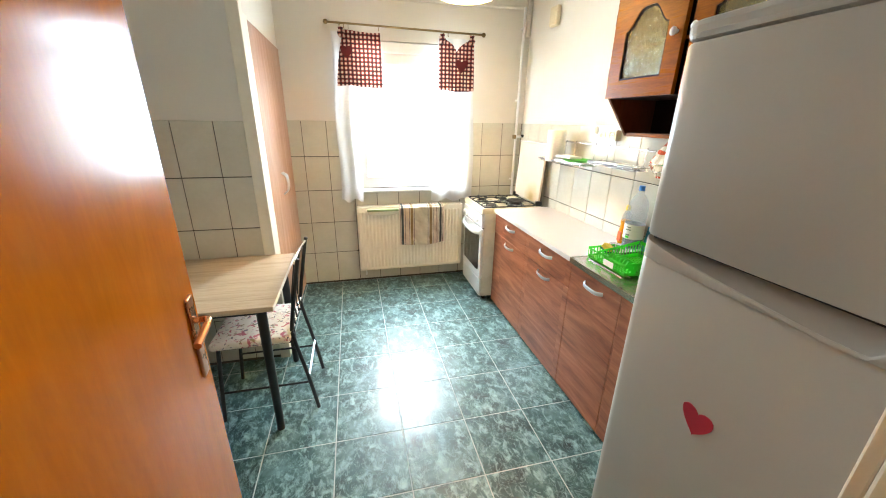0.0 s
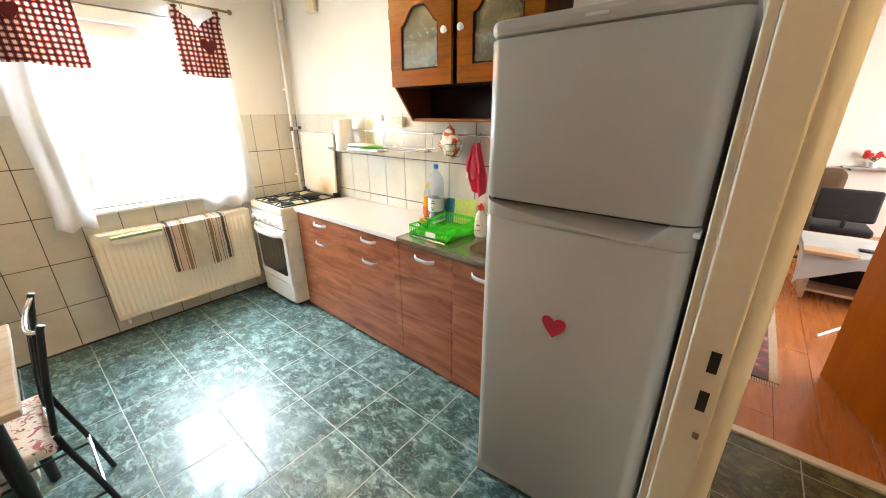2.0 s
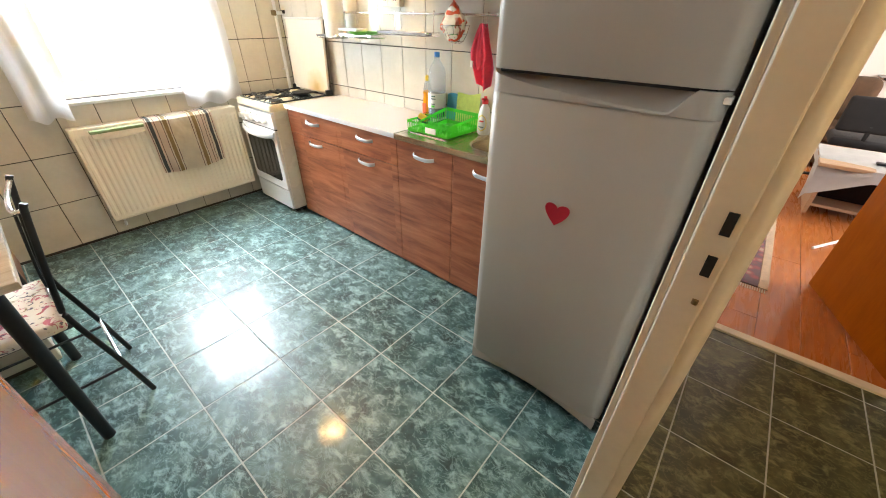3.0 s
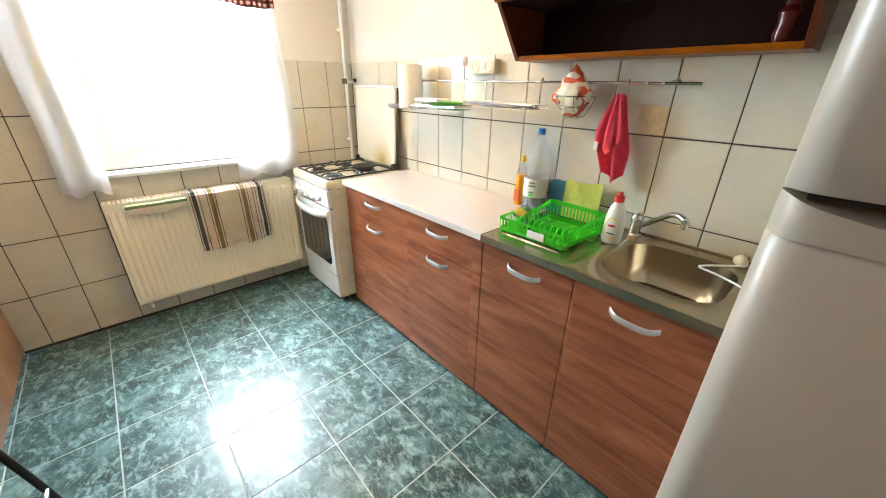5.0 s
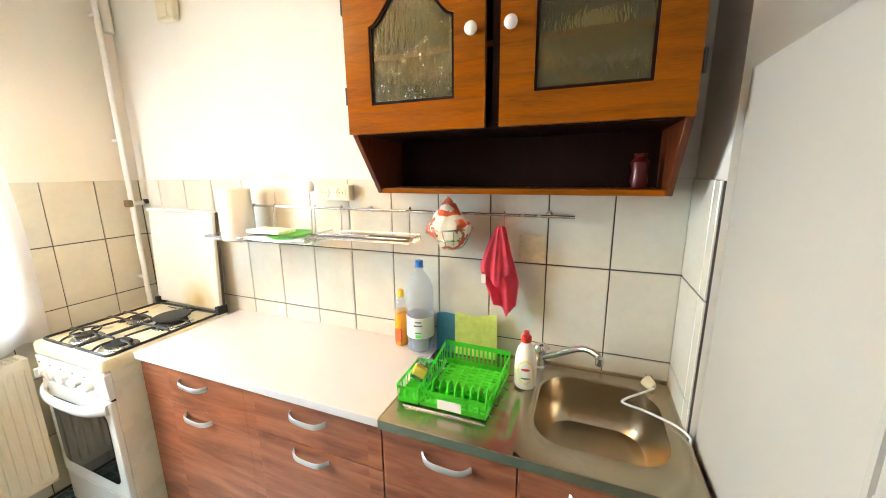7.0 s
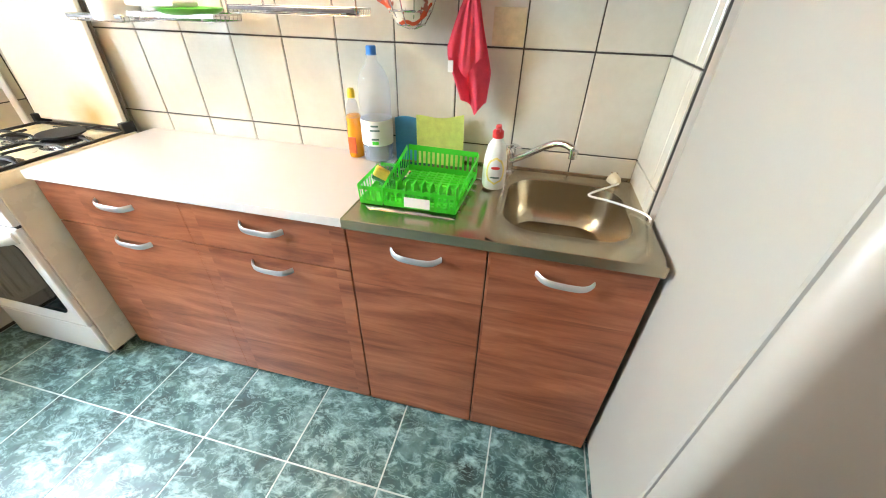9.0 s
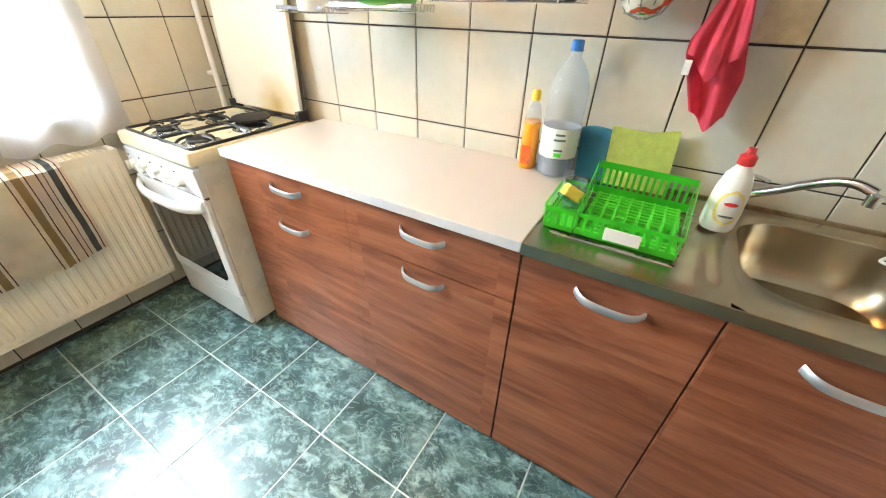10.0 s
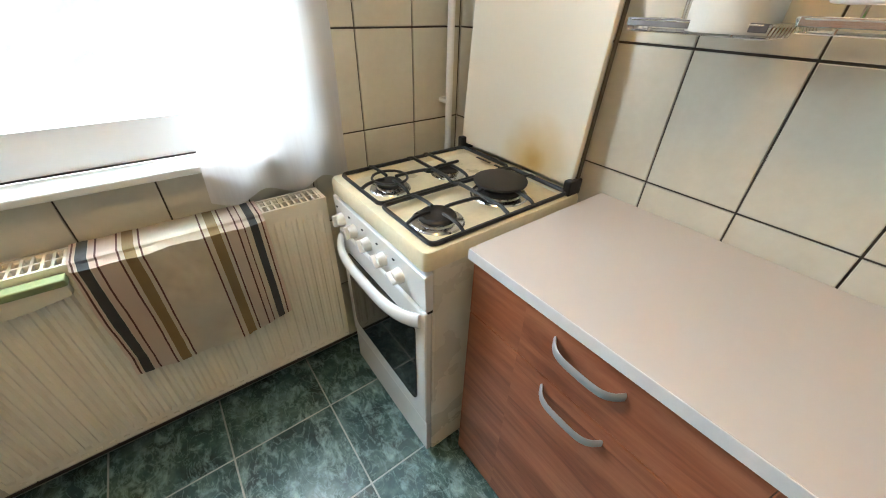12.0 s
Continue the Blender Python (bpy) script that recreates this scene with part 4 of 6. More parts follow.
part("oven_glass", prism(rounded(GY0 + 0.048, GY1 - 0.048, 0.275, 0.612, 0.03), 0, GX0 - 0.0155, GX0 - 0.010), DARKGLASS, door, "dark oven window")
pts = [(GX0 - 0.014 - 0.040 * (1 - (2 * s - 1) ** 4), GY1 - 0.022 - (GY1 - GY0 - 0.044) * s, 0.648 - 0.014 * (1 - (2 * s - 1) ** 2)) for s in [q / 20 for q in range(21)]]
part("oven_handle", tube(pts, 0.0125, 12, flat=1.9), ENAMEL, door, smooth=True)
part("drawer", box(GX0 - 0.008, GX0 + 0.012, GY0 + 0.003, GY1 - 0.003, 0.035, 0.198, 0.006), ENAMEL, stove)
part("gap", box(GX0 - 0.002, GX0 + 0.011, GY0 + 0.002, GY1 - 0.002, 0.681, 0.6915), RUBBER, stove)
# lid standing open against the wall
b = prism([(-0.092, 0.882), (-0.074, 0.882), (-0.046, 1.392), (-0.064, 1.392)], 1, -0.246, 0.250, bevel=0.004)
m_lid, n_, l_, b_ = material("scorched_enamel")
v_ = coords(n_, l_)
di = n_.new("ShaderNodeVectorMath")
di.operation = "DISTANCE"
di.inputs[1].default_value = (-0.085, -0.07, 0.94)
wv = n_.new("ShaderNodeVectorMath")
wv.operation = "MULTIPLY_ADD"
wv.inputs[1].default_value = (0.05, 0.05, 0.05)
nz = n_.new("ShaderNodeTexNoise")
nz.inputs["Scale"].default_value = 14
l_.new(v_, nz.inputs["Vector"])
l_.new(nz.outputs["Color"], wv.inputs[0])
l_.new(v_, wv.inputs[2])
l_.new(wv.outputs[0], di.inputs[0])
c_ = ramp(n_, l_, di.outputs["Value"], [(0.02, (0.48, 0.32, 0.10)), (0.065, (0.63, 0.51, 0.29)), (0.15, (0.74, 0.69, 0.58))])
l_.new(c_, b_.inputs["Base Color"])
b_.inputs["Roughness"].default_value = 0.3
lid = part("lid", b, m_lid, stove, "cream lid standing upright, scorched at its foot")
part("lid_edge", prism([(-0.074, 0.884), (-0.062, 0.884), (-0.034, 1.388), (-0.046, 1.388)], 1, -0.2515, -0.2465), surface("lid_edge_brown", (0.075, 0.058, 0.036), 0.6), lid, "thin dark brown back edge")
part("lid_trim", box(-0.076, -0.040, -0.249, 0.252, 1.384, 1.400, 0.004), ENAMEL, lid)
for y in (-0.247, 0.236):
    part("hinge", box(-0.112, -0.055, y - 0.012, y + 0.012, GZ - 0.004, 0.905, 0.004), BLACK, stove)
for k in range(2):
    part("vent_slot", box(-0.122, -0.114, -0.03 + 0.09 * k, 0.04 + 0.09 * k, GZ - 0.001, GZ + 0.0012), BLACK, stove)
burners = ((-0.490, 0.098, 0.036), (-0.277, 0.092, 0.030), (-0.246, -0.116, 0.060), (-0.490, -0.142, 0.046))
for x, y, r in burners:
    bs = part("burner", lathe([(r + 0.026, 0.0), (r + 0.022, 0.004), (r + 0.006, 0.006), (r + 0.004, 0.012)], (x, y, GZ - 0.0118), 28), CHROME, stove, "burner ring", True)
    part("burner_cap", lathe([(r + 0.003, 0.012), (r + 0.003, 0.017), (r - 0.002, 0.023), (r * 0.4, 0.024), (0, 0.0245)], (x, y, GZ - 0.0118), 28), CAST, bs, "black burner cap", True)
bs = part("simmer_plate", lathe([(0.072, 0), (0.078, 0.003), (0.078, 0.009), (0.055, 0.012), (0, 0.012)], (-0.246, -0.116, GZ + 0.026), 30), CAST, stove, "black cast heat plate on a burner", True)
for gy0, gy1 in ((-0.250, -0.018), (-0.012, 0.234)):
    b = bmesh.new()
    z = GZ + 0.020
    gx0, gx1 = GX0 + 0.018, GX1 - 0.040
    tube([(x, y, z - 0.014) for x, y in rounded(gx0, gx1, gy0 + 0.002, gy1 - 0.002, 0.018, 4)], 0.0060, 6, b, closed=True)
    gm = (gx0 + gx1) / 2
    tube([(gm, gy0 + 0.002, z - 0.010), (gm, gy0 + 0.03, z), (gm, gy1 - 0.03, z), (gm, gy1 - 0.002, z - 0.010)], 0.0055, 6, b)
    for x, y, r in burners:
        if gy0 < y < gy1:
            for dx, dy in ((1, 0), (-1, 0), (0, 1), (0, -1)):
                end = (gx1 if dx > 0 else gx0, y) if dx else (x, gy1 - 0.002 if dy > 0 else gy0 + 0.002)
                if dx and abs(end[0] - x) > 0.16:
                    end = (gm, y)
                tube(curve_points([(end[0], end[1], z - 0.012), (end[0] - dx * 0.02, end[1] - dy * 0.02, z - 0.002), (x + dx * (r + 0.006), y + dy * (r + 0.006), z + 0.002), (x + dx * r * 0.55, y + dy * r * 0.55, z + 0.001)], 4), 0.0050, 6, b)
            if r == 0.036:
                tube([(x + 0.052 * math.cos(a), y + 0.052 * math.sin(a), z + 0.002) for a in [q * math.tau / 24 for q in range(24)]], 0.0040, 6, b, closed=True)
    part("pan_support", b, BLACK, stove, "black wire pan support", True)

# wall cabinet
wcab = thing("wall_cabinet", (-0.16, -1.75, 1.51), "varnished brown wall cabinet with two textured-glass doors", "wall cabinet")
KY0, KY1, KX, KZ0, KZM, KZ1 = -2.208, -1.288, -0.310, 1.504, 1.690, 2.152
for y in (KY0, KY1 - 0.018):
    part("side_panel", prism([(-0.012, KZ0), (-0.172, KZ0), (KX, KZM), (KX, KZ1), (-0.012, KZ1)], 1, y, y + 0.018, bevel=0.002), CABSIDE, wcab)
part("top_panel", box(KX - 0.004, -0.012, KY0 - 0.004, KY1 + 0.004, KZ1, KZ1 + 0.016, 0.003), CABWOOD, wcab)
part("bottom_panel", box(-0.176, -0.014, KY0 + 0.018, KY1 - 0.018, KZ0, KZ0 + 0.018, 0.002), CABWOOD, wcab)
part("shelf", box(KX + 0.004, -0.016, KY0 + 0.018, KY1 - 0.018, KZM, KZM + 0.016, 0.001), CABSHADE, wcab)
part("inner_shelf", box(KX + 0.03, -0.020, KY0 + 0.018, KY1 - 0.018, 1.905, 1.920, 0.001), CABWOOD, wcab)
part("back_panel", box(-0.018, -0.012, KY0 + 0.018, KY1 - 0.018, KZ0 + 0.018, KZ1, 0.001), CABSHADE, wcab)
part("middle_post", box(KX - 0.002, KX + 0.016, -1.768, -1.738, KZM + 0.016, KZ1, 0.003), CABSHADE, wcab)
for y0, y1, ky in ((KY1 - 0.002, -1.722, -1.690), (-1.762, KY0 + 0.004, -1.792)):
    hi, lo = max(y0, y1), min(y0, y1)
    s = 0.085 if hi > -1.5 else 0.088
    arch = []
    for k in range(17):
        u = k / 16
        yy = hi - s - (hi - lo - 2 * s) * u
        arch.append((yy, 1.985 + 0.085 * (0.5 - 0.5 * math.cos(min(1, max(0, (0.5 - abs(u - 0.5)) * 2.6)) * math.pi))))
    inner = [(hi - s, 1.772)] + arch + [(lo + s, 1.772)]
    n_in = len(inner)
    outer = [(hi, KZM + 0.002)] + [(hi + (lo - hi) * k / 16, KZ1 - 0.002) for k in range(17)] + [(lo, KZM + 0.002)]
    dr = part("door", frame_prism(outer, inner, 0, KX - 0.020, KX - 0.001), CABWOOD, wcab)
    part("moulding", frame_prism(inner, [(yy * 0.94 + 0.06 * (hi + lo) / 2, zz * 0.94 + 0.06 * 1.91) for yy, zz in inner], 0, KX - 0.016, KX - 0.006), CABSHADE, dr, "dark inner moulding")
    part("glass", box(KX - 0.012, KX - 0.008, lo + s * 0.95, hi - s * 0.95, 1.768, 2.075), OBSCURE, dr, "ripple-textured obscure glass")
    kb = lathe([(0.008, 0), (0.008, 0.010), (0.016, 0.016), (0.017, 0.022), (0.010, 0.028), (0, 0.029)], (0, 0, 0), 16)
    kb.transform(Matrix.Translation((KX - 0.020, ky, 1.932)) @ Matrix.Rotation(radians(-90), 4, "Y"))
    part("knob", kb, WHITEPLASTIC, dr, "round white knob", True)
    hy = hi if hi > -1.5 else lo
    for z in (1.78, 2.03):
        part("hinge", tube([(KX - 0.012, hy + (0.004 if hi > -1.5 else -0.004), z), (KX - 0.012, hy + (0.004 if hi > -1.5 else -0.004), z + 0.05)], 0.006, 8), BLACK, dr)
vase = lathe([(0.018, 0), (0.024, 0.02), (0.020, 0.05), (0.026, 0.075), (0.015, 0.09), (0.018, 0.10), (0.0, 0.10)], (-0.10, -2.13, KZ0 + 0.018), 14)
single("red_ornament", vase, surface("dark_red_glaze", (0.09, 0.004, 0.004), 0.3), "small dark red ornament in the open cabinet shelf", "ornament", smooth=True)
bowl_w = lathe([(0.03, 0), (0.06, 0.02), (0.075, 0.055), (0.070, 0.055), (0.055, 0.022), (0.0, 0.012)], (-0.15, -1.98, 1.920), 20)
single("bowl", bowl_w, WHITEPLASTIC, "pale bowl behind the cabinet glass", "bowl", smooth=True)

# fridge
fridge = thing("fridge", (-0.58, -2.60, 0), "white two-door fridge-freezer with a red heart sticker", "fridge")
FY0, FY1, FXF, FXB, FZ = -2.922, -2.306, -0.890, -0.275, 1.797
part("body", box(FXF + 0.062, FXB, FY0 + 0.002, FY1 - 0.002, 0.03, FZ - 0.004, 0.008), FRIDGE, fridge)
part("seal", box(FXF + 0.052, FXF + 0.0625, FY0 + 0.012, FY1 - 0.012, 0.09, FZ - 0.03), RUBBER, fridge, "dark door seal")
def fridge_front(y):
    """The softly bowed front of the doors, with wide rounded edges."""
    turn = max(0.0, FY0 + 0.045 - y, y - FY1 + 0.045) / 0.045
    return FXF + 0.004 - 0.006 * (1 - ((y - (FY0 + FY1) / 2) / 0.308) ** 2) + 0.044 * (1 - math.sqrt(max(0.0, 1 - turn * turn)))


def fridge_door(z0, z1, name):
    b = bmesh.new()
    ys = [FY0 + 0.045 * (1 - math.cos(radians(9 * k))) for k in range(11)]
    ys += [FY0 + 0.045 + (FY1 - FY0 - 0.09) * k / 10 for k in range(1, 10)] + [FY0 + FY1 - y for y in reversed(ys)]
    o = [(FXF + 0.052, FY0)] + [(fridge_front(y), y) for y in ys] + [(FXF + 0.052, FY1)]
    loops = []
    for z, k in ((z0, 0.004), (z0 + 0.006, 0.0), (z1 - 0.006, 0.0), (z1, 0.004)):
        loops.append([b.verts.new((min(x + k, FXF + 0.052), y * (1 - k) + k * (FY0 + FY1) / 2, z)) for x, y in o])
    for a, c in zip(loops, loops[1:]):
        for k in range(len(a)):
            b.faces.new((a[k], a[(k + 1) % len(a)], c[(k + 1) % len(a)], c[k]))
    b.faces.new(loops[0][::-1])
    b.faces.new(loops[-1])
    bmesh.ops.recalc_face_normals(b, faces=b.faces[:])
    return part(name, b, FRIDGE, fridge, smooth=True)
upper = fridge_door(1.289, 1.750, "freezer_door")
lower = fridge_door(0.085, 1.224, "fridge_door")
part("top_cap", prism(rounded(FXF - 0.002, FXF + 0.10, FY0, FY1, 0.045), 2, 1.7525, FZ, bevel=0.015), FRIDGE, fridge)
# grip scooped out of the top of the lower door, deepest near its hinge side
b = bmesh.new()
prev = None
for k in range(41):
    u = k / 40
    y = FY1 - 0.001 - (FY1 - FY0 - 0.002) * u
    s = (max(0.0, u - 0.02) / 0.70) ** 0.55 if u < 0.72 else 1.0
    e = max(0.0, min(1.0, (0.905 - u) / 0.085))
    s = min(1.0, s) * e * e * (3 - 2 * e)
    lip = 1.2845 - 0.053 * s
    xf = min(fridge_front(y) - 0.0005, FXF + 0.040)
    deep = 0.034 * min(1.0, s * 3)
    sec = [(FXF + 0.050, 1.2245), (xf, 1.2245), (xf - 0.0025 * s, lip - 0.006), (xf + 0.001, lip), (xf + 0.004 + 0.2 * deep, lip - 0.004 * s), (min(xf + 0.006 + deep, FXF + 0.048), lip + (1.2785 - lip) * 0.55 * min(1.0, s * 3)), (FXF + 0.050, 1.2845 - 0.008 * s)]
    row = [b.verts.new((x, y, z)) for x, z in sec]
    if prev:
        for a in range(len(sec)):
            b.faces.new((prev[a], prev[(a + 1) % len(sec)], row[(a + 1) % len(sec)], row[a]))
    else:
        b.faces.new(row)
    prev = row
b.faces.new(prev[::-1])
bmesh.ops.recalc_face_normals(b, faces=b.faces[:])
part("grip", b, FRIDGE, lower, "scooped grip below the freezer door", True)
# solid black strip paints the shadow line in the gap between the doors
part("door_gap", box(FXF + 0.020, FXF + 0.0495, FY0 + 0.030, FY1 - 0.030, 1.2795, 1.2885), RUBBER, lower, "black strip as the gap's shadow under the freezer door")
part("emblem", box(FXF - 0.0050, FXF - 0.001, -2.645, -2.590, 1.770, 1.777, 0.001), HANDLE, fridge)
b = prism([(FY0 + 0.01, 0.012), (FY0 + 0.01, 0.082), (FY1 - 0.01, 0.082), (FY1 - 0.01, 0.012)] + [(FY1 - 0.01 + (FY0 - FY1 + 0.02) * k / 12, 0.012 + 0.045 * math.sin(math.pi * k / 12)) for k in range(1, 12)], 0, FXF + 0.018, FXF + 0.045)
part("plinth", b, FRIDGE, fridge)
for y in (FY0 + 0.06, FY1 - 0.06):
    part("foot", lathe([(0.02, 0), (0.02, 0.03)], (FXF + 0.08, y, 0), 10), RUBBER, fridge)
    part("foot", lathe([(0.02, 0), (0.02, 0.03)], (FXB - 0.08, y, 0), 10), RUBBER, fridge)
for z in (1.230, 1.768):
    part("hinge_cover", box(FXF + 0.02, FXF + 0.06, FY0 - 0.004, FY0 + 0.03, z + 0.03 if z < 1.5 else z, z + 0.045 if z < 1.5 else z + 0.02, 0.003), WHITEPLASTIC, fridge)
hc, hz, hs = -2.601, 0.897, 0.078
o = [(hc + hs * 0.52 * math.sin(t) ** 3, hz + hs * (0.46 * math.cos(t) - 0.18 * math.cos(2 * t) - 0.07 * math.cos(3 * t))) for t in [k * math.tau / 32 for k in range(32)]]
single("heart_sticker", prism(o, 0, FXF - 0.0042, FXF - 0.0019), HEARTRED, "dark red heart-shaped sticker on the fridge door", "sticker")

# dining table by the wall
table = thing("dining_table", (-2.44, -1.18, 0), "small table with pale oak-look top and black legs", "table")
part("tabletop", box(-2.80, -2.060, -1.525, -0.812, 0.738, 0.764, 0.003), OAK, table)
part("edge_band", box(-2.060, -2.0585, -1.523, -0.814, 0.740, 0.762), surface("pale_edge", (0.70, 0.66, 0.58), 0.5), table, "pale edge strip")
for x, y in ((-2.13, -1.455), (-2.13, -0.86), (-2.76, -1.455), (-2.76, -0.86)):
    part("leg", tube([(x, y, 0.0), (x, y, 0.738)], [0.020, 0.024], 12), BLACK, table, smooth=True)
for a, c in (((-2.13, -1.455), (-2.76, -1.455)), ((-2.13, -0.86), (-2.76, -0.86)), ((-2.13, -1.455), (-2.13, -0.86))):
    part("rail", tube([(*a, 0.705), (*c, 0.705)], 0.010, 8), BLACK, table)

# metal chair with a floral seat, pushed in
chair = thing("dining_chair", (-2.12, -1.12, 0), "black metal chair with a floral padded seat", "chair")
for y, ty in ((-1.340, -1.305), (-0.985, -0.945)):
    pts = curve_points([(-1.945, y, 0.0), (-1.985, y * 0.5 + ty * 0.5, 0.22), (-2.035, ty, 0.46), (-2.03, ty, 0.56), (-1.975, ty, 0.86), (-1.962, ty, 0.905)], 5)
    part("back_post", tube(pts, 0.0105, 10), BLACK, chair, smooth=True)
    part("leg", tube(curve_points([(-2.435, y, 0.0), (-2.41, ty, 0.40), (-2.40, ty, 0.445)], 4), 0.0105, 10), BLACK, chair, smooth=True)
    part("seat_rail", tube([(-2.40, ty, 0.435), (-2.03, ty, 0.435)], 0.009, 8), BLACK, chair)
    part("stretcher", tube([(-2.425, (y + ty) / 2, 0.17), (-1.975, (y + ty) / 2, 0.17)], 0.006, 8), BLACK, chair)
part("top_rail", tube(curve_points([(-1.968, -1.305, 0.885), (-1.995, -1.215, 0.855), (-2.005, -1.125, 0.845), (-1.995, -1.035, 0.862), (-1.968, -0.945, 0.890)], 5), 0.008, 10), CHROME, chair, "chromed curved top rail", True)
for k in range(4):
    y = -1.235 + 0.073 * k
    part("back_rod", tube(curve_points([(-2.03, y, 0.50), (-2.035, y, 0.62), (-1.998, y, 0.85)], 4), 0.0045, 8), BLACK, chair, smooth=True)
part("lower_back_rail", tube(curve_points([(-2.033, -1.305, 0.52), (-2.05, -1.125, 0.50), (-2.033, -0.945, 0.52)], 6), 0.007, 8), CHROME, chair, "chromed lower back rail", True)
part("rear_stretcher", tube([(-1.98, -1.325, 0.21), (-1.98, -0.965, 0.21)], 0.007, 8), CHROME, chair, "chromed stretcher", True)
part("front_rail", tube([(-2.40, -1.305, 0.435), (-2.40, -0.945, 0.435)], 0.009, 8), BLACK, chair)
b = box(-2.435, -2.045, -1.350, -0.950, 0.446, 0.488, 0.018, 4)
for v in b.verts:
    if v.co.z > 0.47:
        v.co.z += 0.012 * max(0, 1 - ((v.co.x + 2.24) / 0.2) ** 2)
part("seat", b, FLORAL, chair, "cream seat pad with red and brown flowers", True)

# ---- on the counter and its wall ----
rack = thing("dish_rack", (-0.25, -1.60, 0.86), "bright green plastic dish drying rack on the drainer", "dish rack")
def slotted(p, q, z0, za, zb, slots, flare=0.0):
    """A thin upright wall from p to q, za high at p and zb at q, with a row of slots; flare leans its top outwards."""
    b = bmesh.new()
    d = Vector((q[0] - p[0], q[1] - p[1], 0))
    length = d.length
    d.normalize()
    out = Vector((d.y, -d.x, 0)) * flare
    cuts = []
    for k in range(slots + 1):
        u = length * k / slots
        cuts += [max(0.0, u - 0.0036), min(length, u + 0.0036)]
    grid = []
    for u in cuts:
        h = za + (zb - za) * u / length
        grid.append([b.verts.new(Vector((p[0], p[1], z0 + h * f)) + d * u + out * (h * f / 0.1)) for f in (0.0, 0.24, 0.80, 1.0)])
    for k, (c0, c1) in enumerate(zip(grid, grid[1:])):
        for r in (0, 1, 2) if k % 2 == 0 else (0, 2):
            b.faces.new((c0[r], c1[r], c1[r + 1], c0[r + 1]))
    bmesh.ops.solidify(b, geom=b.faces[:], thickness=0.0046)
    bmesh.ops.recalc_face_normals(b, faces=b.faces[:])
    return b
RZ = 0.8685
ra, rb_, rc, rd = (-0.418, -1.550), (-0.418, -1.762), (-0.150, -1.776), (-0.150, -1.538)
for p, q, n_s, ha, hb in ((ra, rb_, 11, 0.056, 0.058), (rb_, rc, 14, 0.058, 0.088), (rc, rd, 15, 0.088, 0.092), (rd, ra, 14, 0.092, 0.056)):
    part("side", slotted(p, q, RZ, ha, hb, n_s, 0.004), GREEN, rack)
for k in range(8):
    y = -1.560 - 0.028 * k
    part("base_bar", box(-0.416, -0.152, y - 0.003, y + 0.003, RZ, RZ + 0.006), GREEN, rack)
for k in range(14):
    x = -0.405 + 0.0182 * k
    part("base_slat", box(x, x + 0.010, -1.762, -1.552, RZ + 0.0005, RZ + 0.0065), GREEN, rack)
for row_x in (-0.335,):
    part("fin_bar", box(row_x - 0.005, row_x + 0.005, -1.757, -1.556, RZ + 0.006, RZ + 0.018, 0.002, 1), GREEN, rack)
    for k in range(8):
        y = -1.568 - 0.0255 * k
        part("plate_fin", prism([(row_x - 0.034, RZ + 0.006), (row_x + 0.034, RZ + 0.006), (row_x + 0.014, RZ + 0.046), (row_x - 0.014, RZ + 0.046)], 1, y - 0.0022, y + 0.0022), GREEN, rack)
bin_a, bin_b, bin_c, bin_d = (-0.422, -1.478), (-0.422, -1.547), (-0.250, -1.540), (-0.250, -1.474)
cup = part("cutlery_bin", box(-0.420, -0.252, -1.545, -1.478, RZ, RZ + 0.004), GREEN, rack)
for p, q, n_s in ((bin_a, bin_b, 4), (bin_c, bin_d, 4), (bin_d, bin_a, 9)):
    part("bin_side", slotted(p, q, RZ, 0.058, 0.058, n_s, 0.008), GREEN, cup)
part("price_tag", box(-0.4285, -0.4262, -1.690, -1.615, RZ + 0.010, RZ + 0.040, 0.001), WHITEPLASTIC, rack, "white paper label")
sponge = box(-0.36, -0.30, -1.535, -1.490, RZ + 0.045, RZ + 0.075, 0.006, 3)
sp = thing("scrub_sponge", (-0.33, -1.51, RZ + 0.02), "small yellow and green sponge in the rack's bin", "sponge")
sponge.transform(Matrix.Translation((-0.33, -1.51, RZ + 0.06)) @ Euler((0.5, 0.3, 0.4)).to_matrix().to_4x4() @ Matrix.Translation((0.33, 1.51, -RZ - 0.06)))
part("foam", sponge, surface("yellow_sponge", (0.75, 0.55, 0.08), 0.95, vary=0.2, scale=60, grain=300, relief=0.5), sp)
s2 = box(-0.36, -0.30, -1.535, -1.490, RZ + 0.036, RZ + 0.045, 0.003, 2)
s2.transform(Matrix.Translation((-0.33, -1.51, RZ + 0.06)) @ Euler((0.5, 0.3, 0.4)).to_matrix().to_4x4() @ Matrix.Translation((0.33, 1.51, -RZ - 0.06)))
part("scourer", s2, surface("green_scourer", (0.05, 0.22, 0.10), 0.95, vary=0.2, scale=80), sp, "dark green scouring side")
single("drinking_glass", lathe([(0.026, 0), (0.030, 0.07), (0.028, 0.07), (0.024, 0.004), (0, 0.004)], (-0.285, -1.508, RZ + 0.005), 18), clear_material("clear_glass", (0.9, 0.93, 0.93)), "small clear glass in the cutlery bin", "glass", smooth=True)

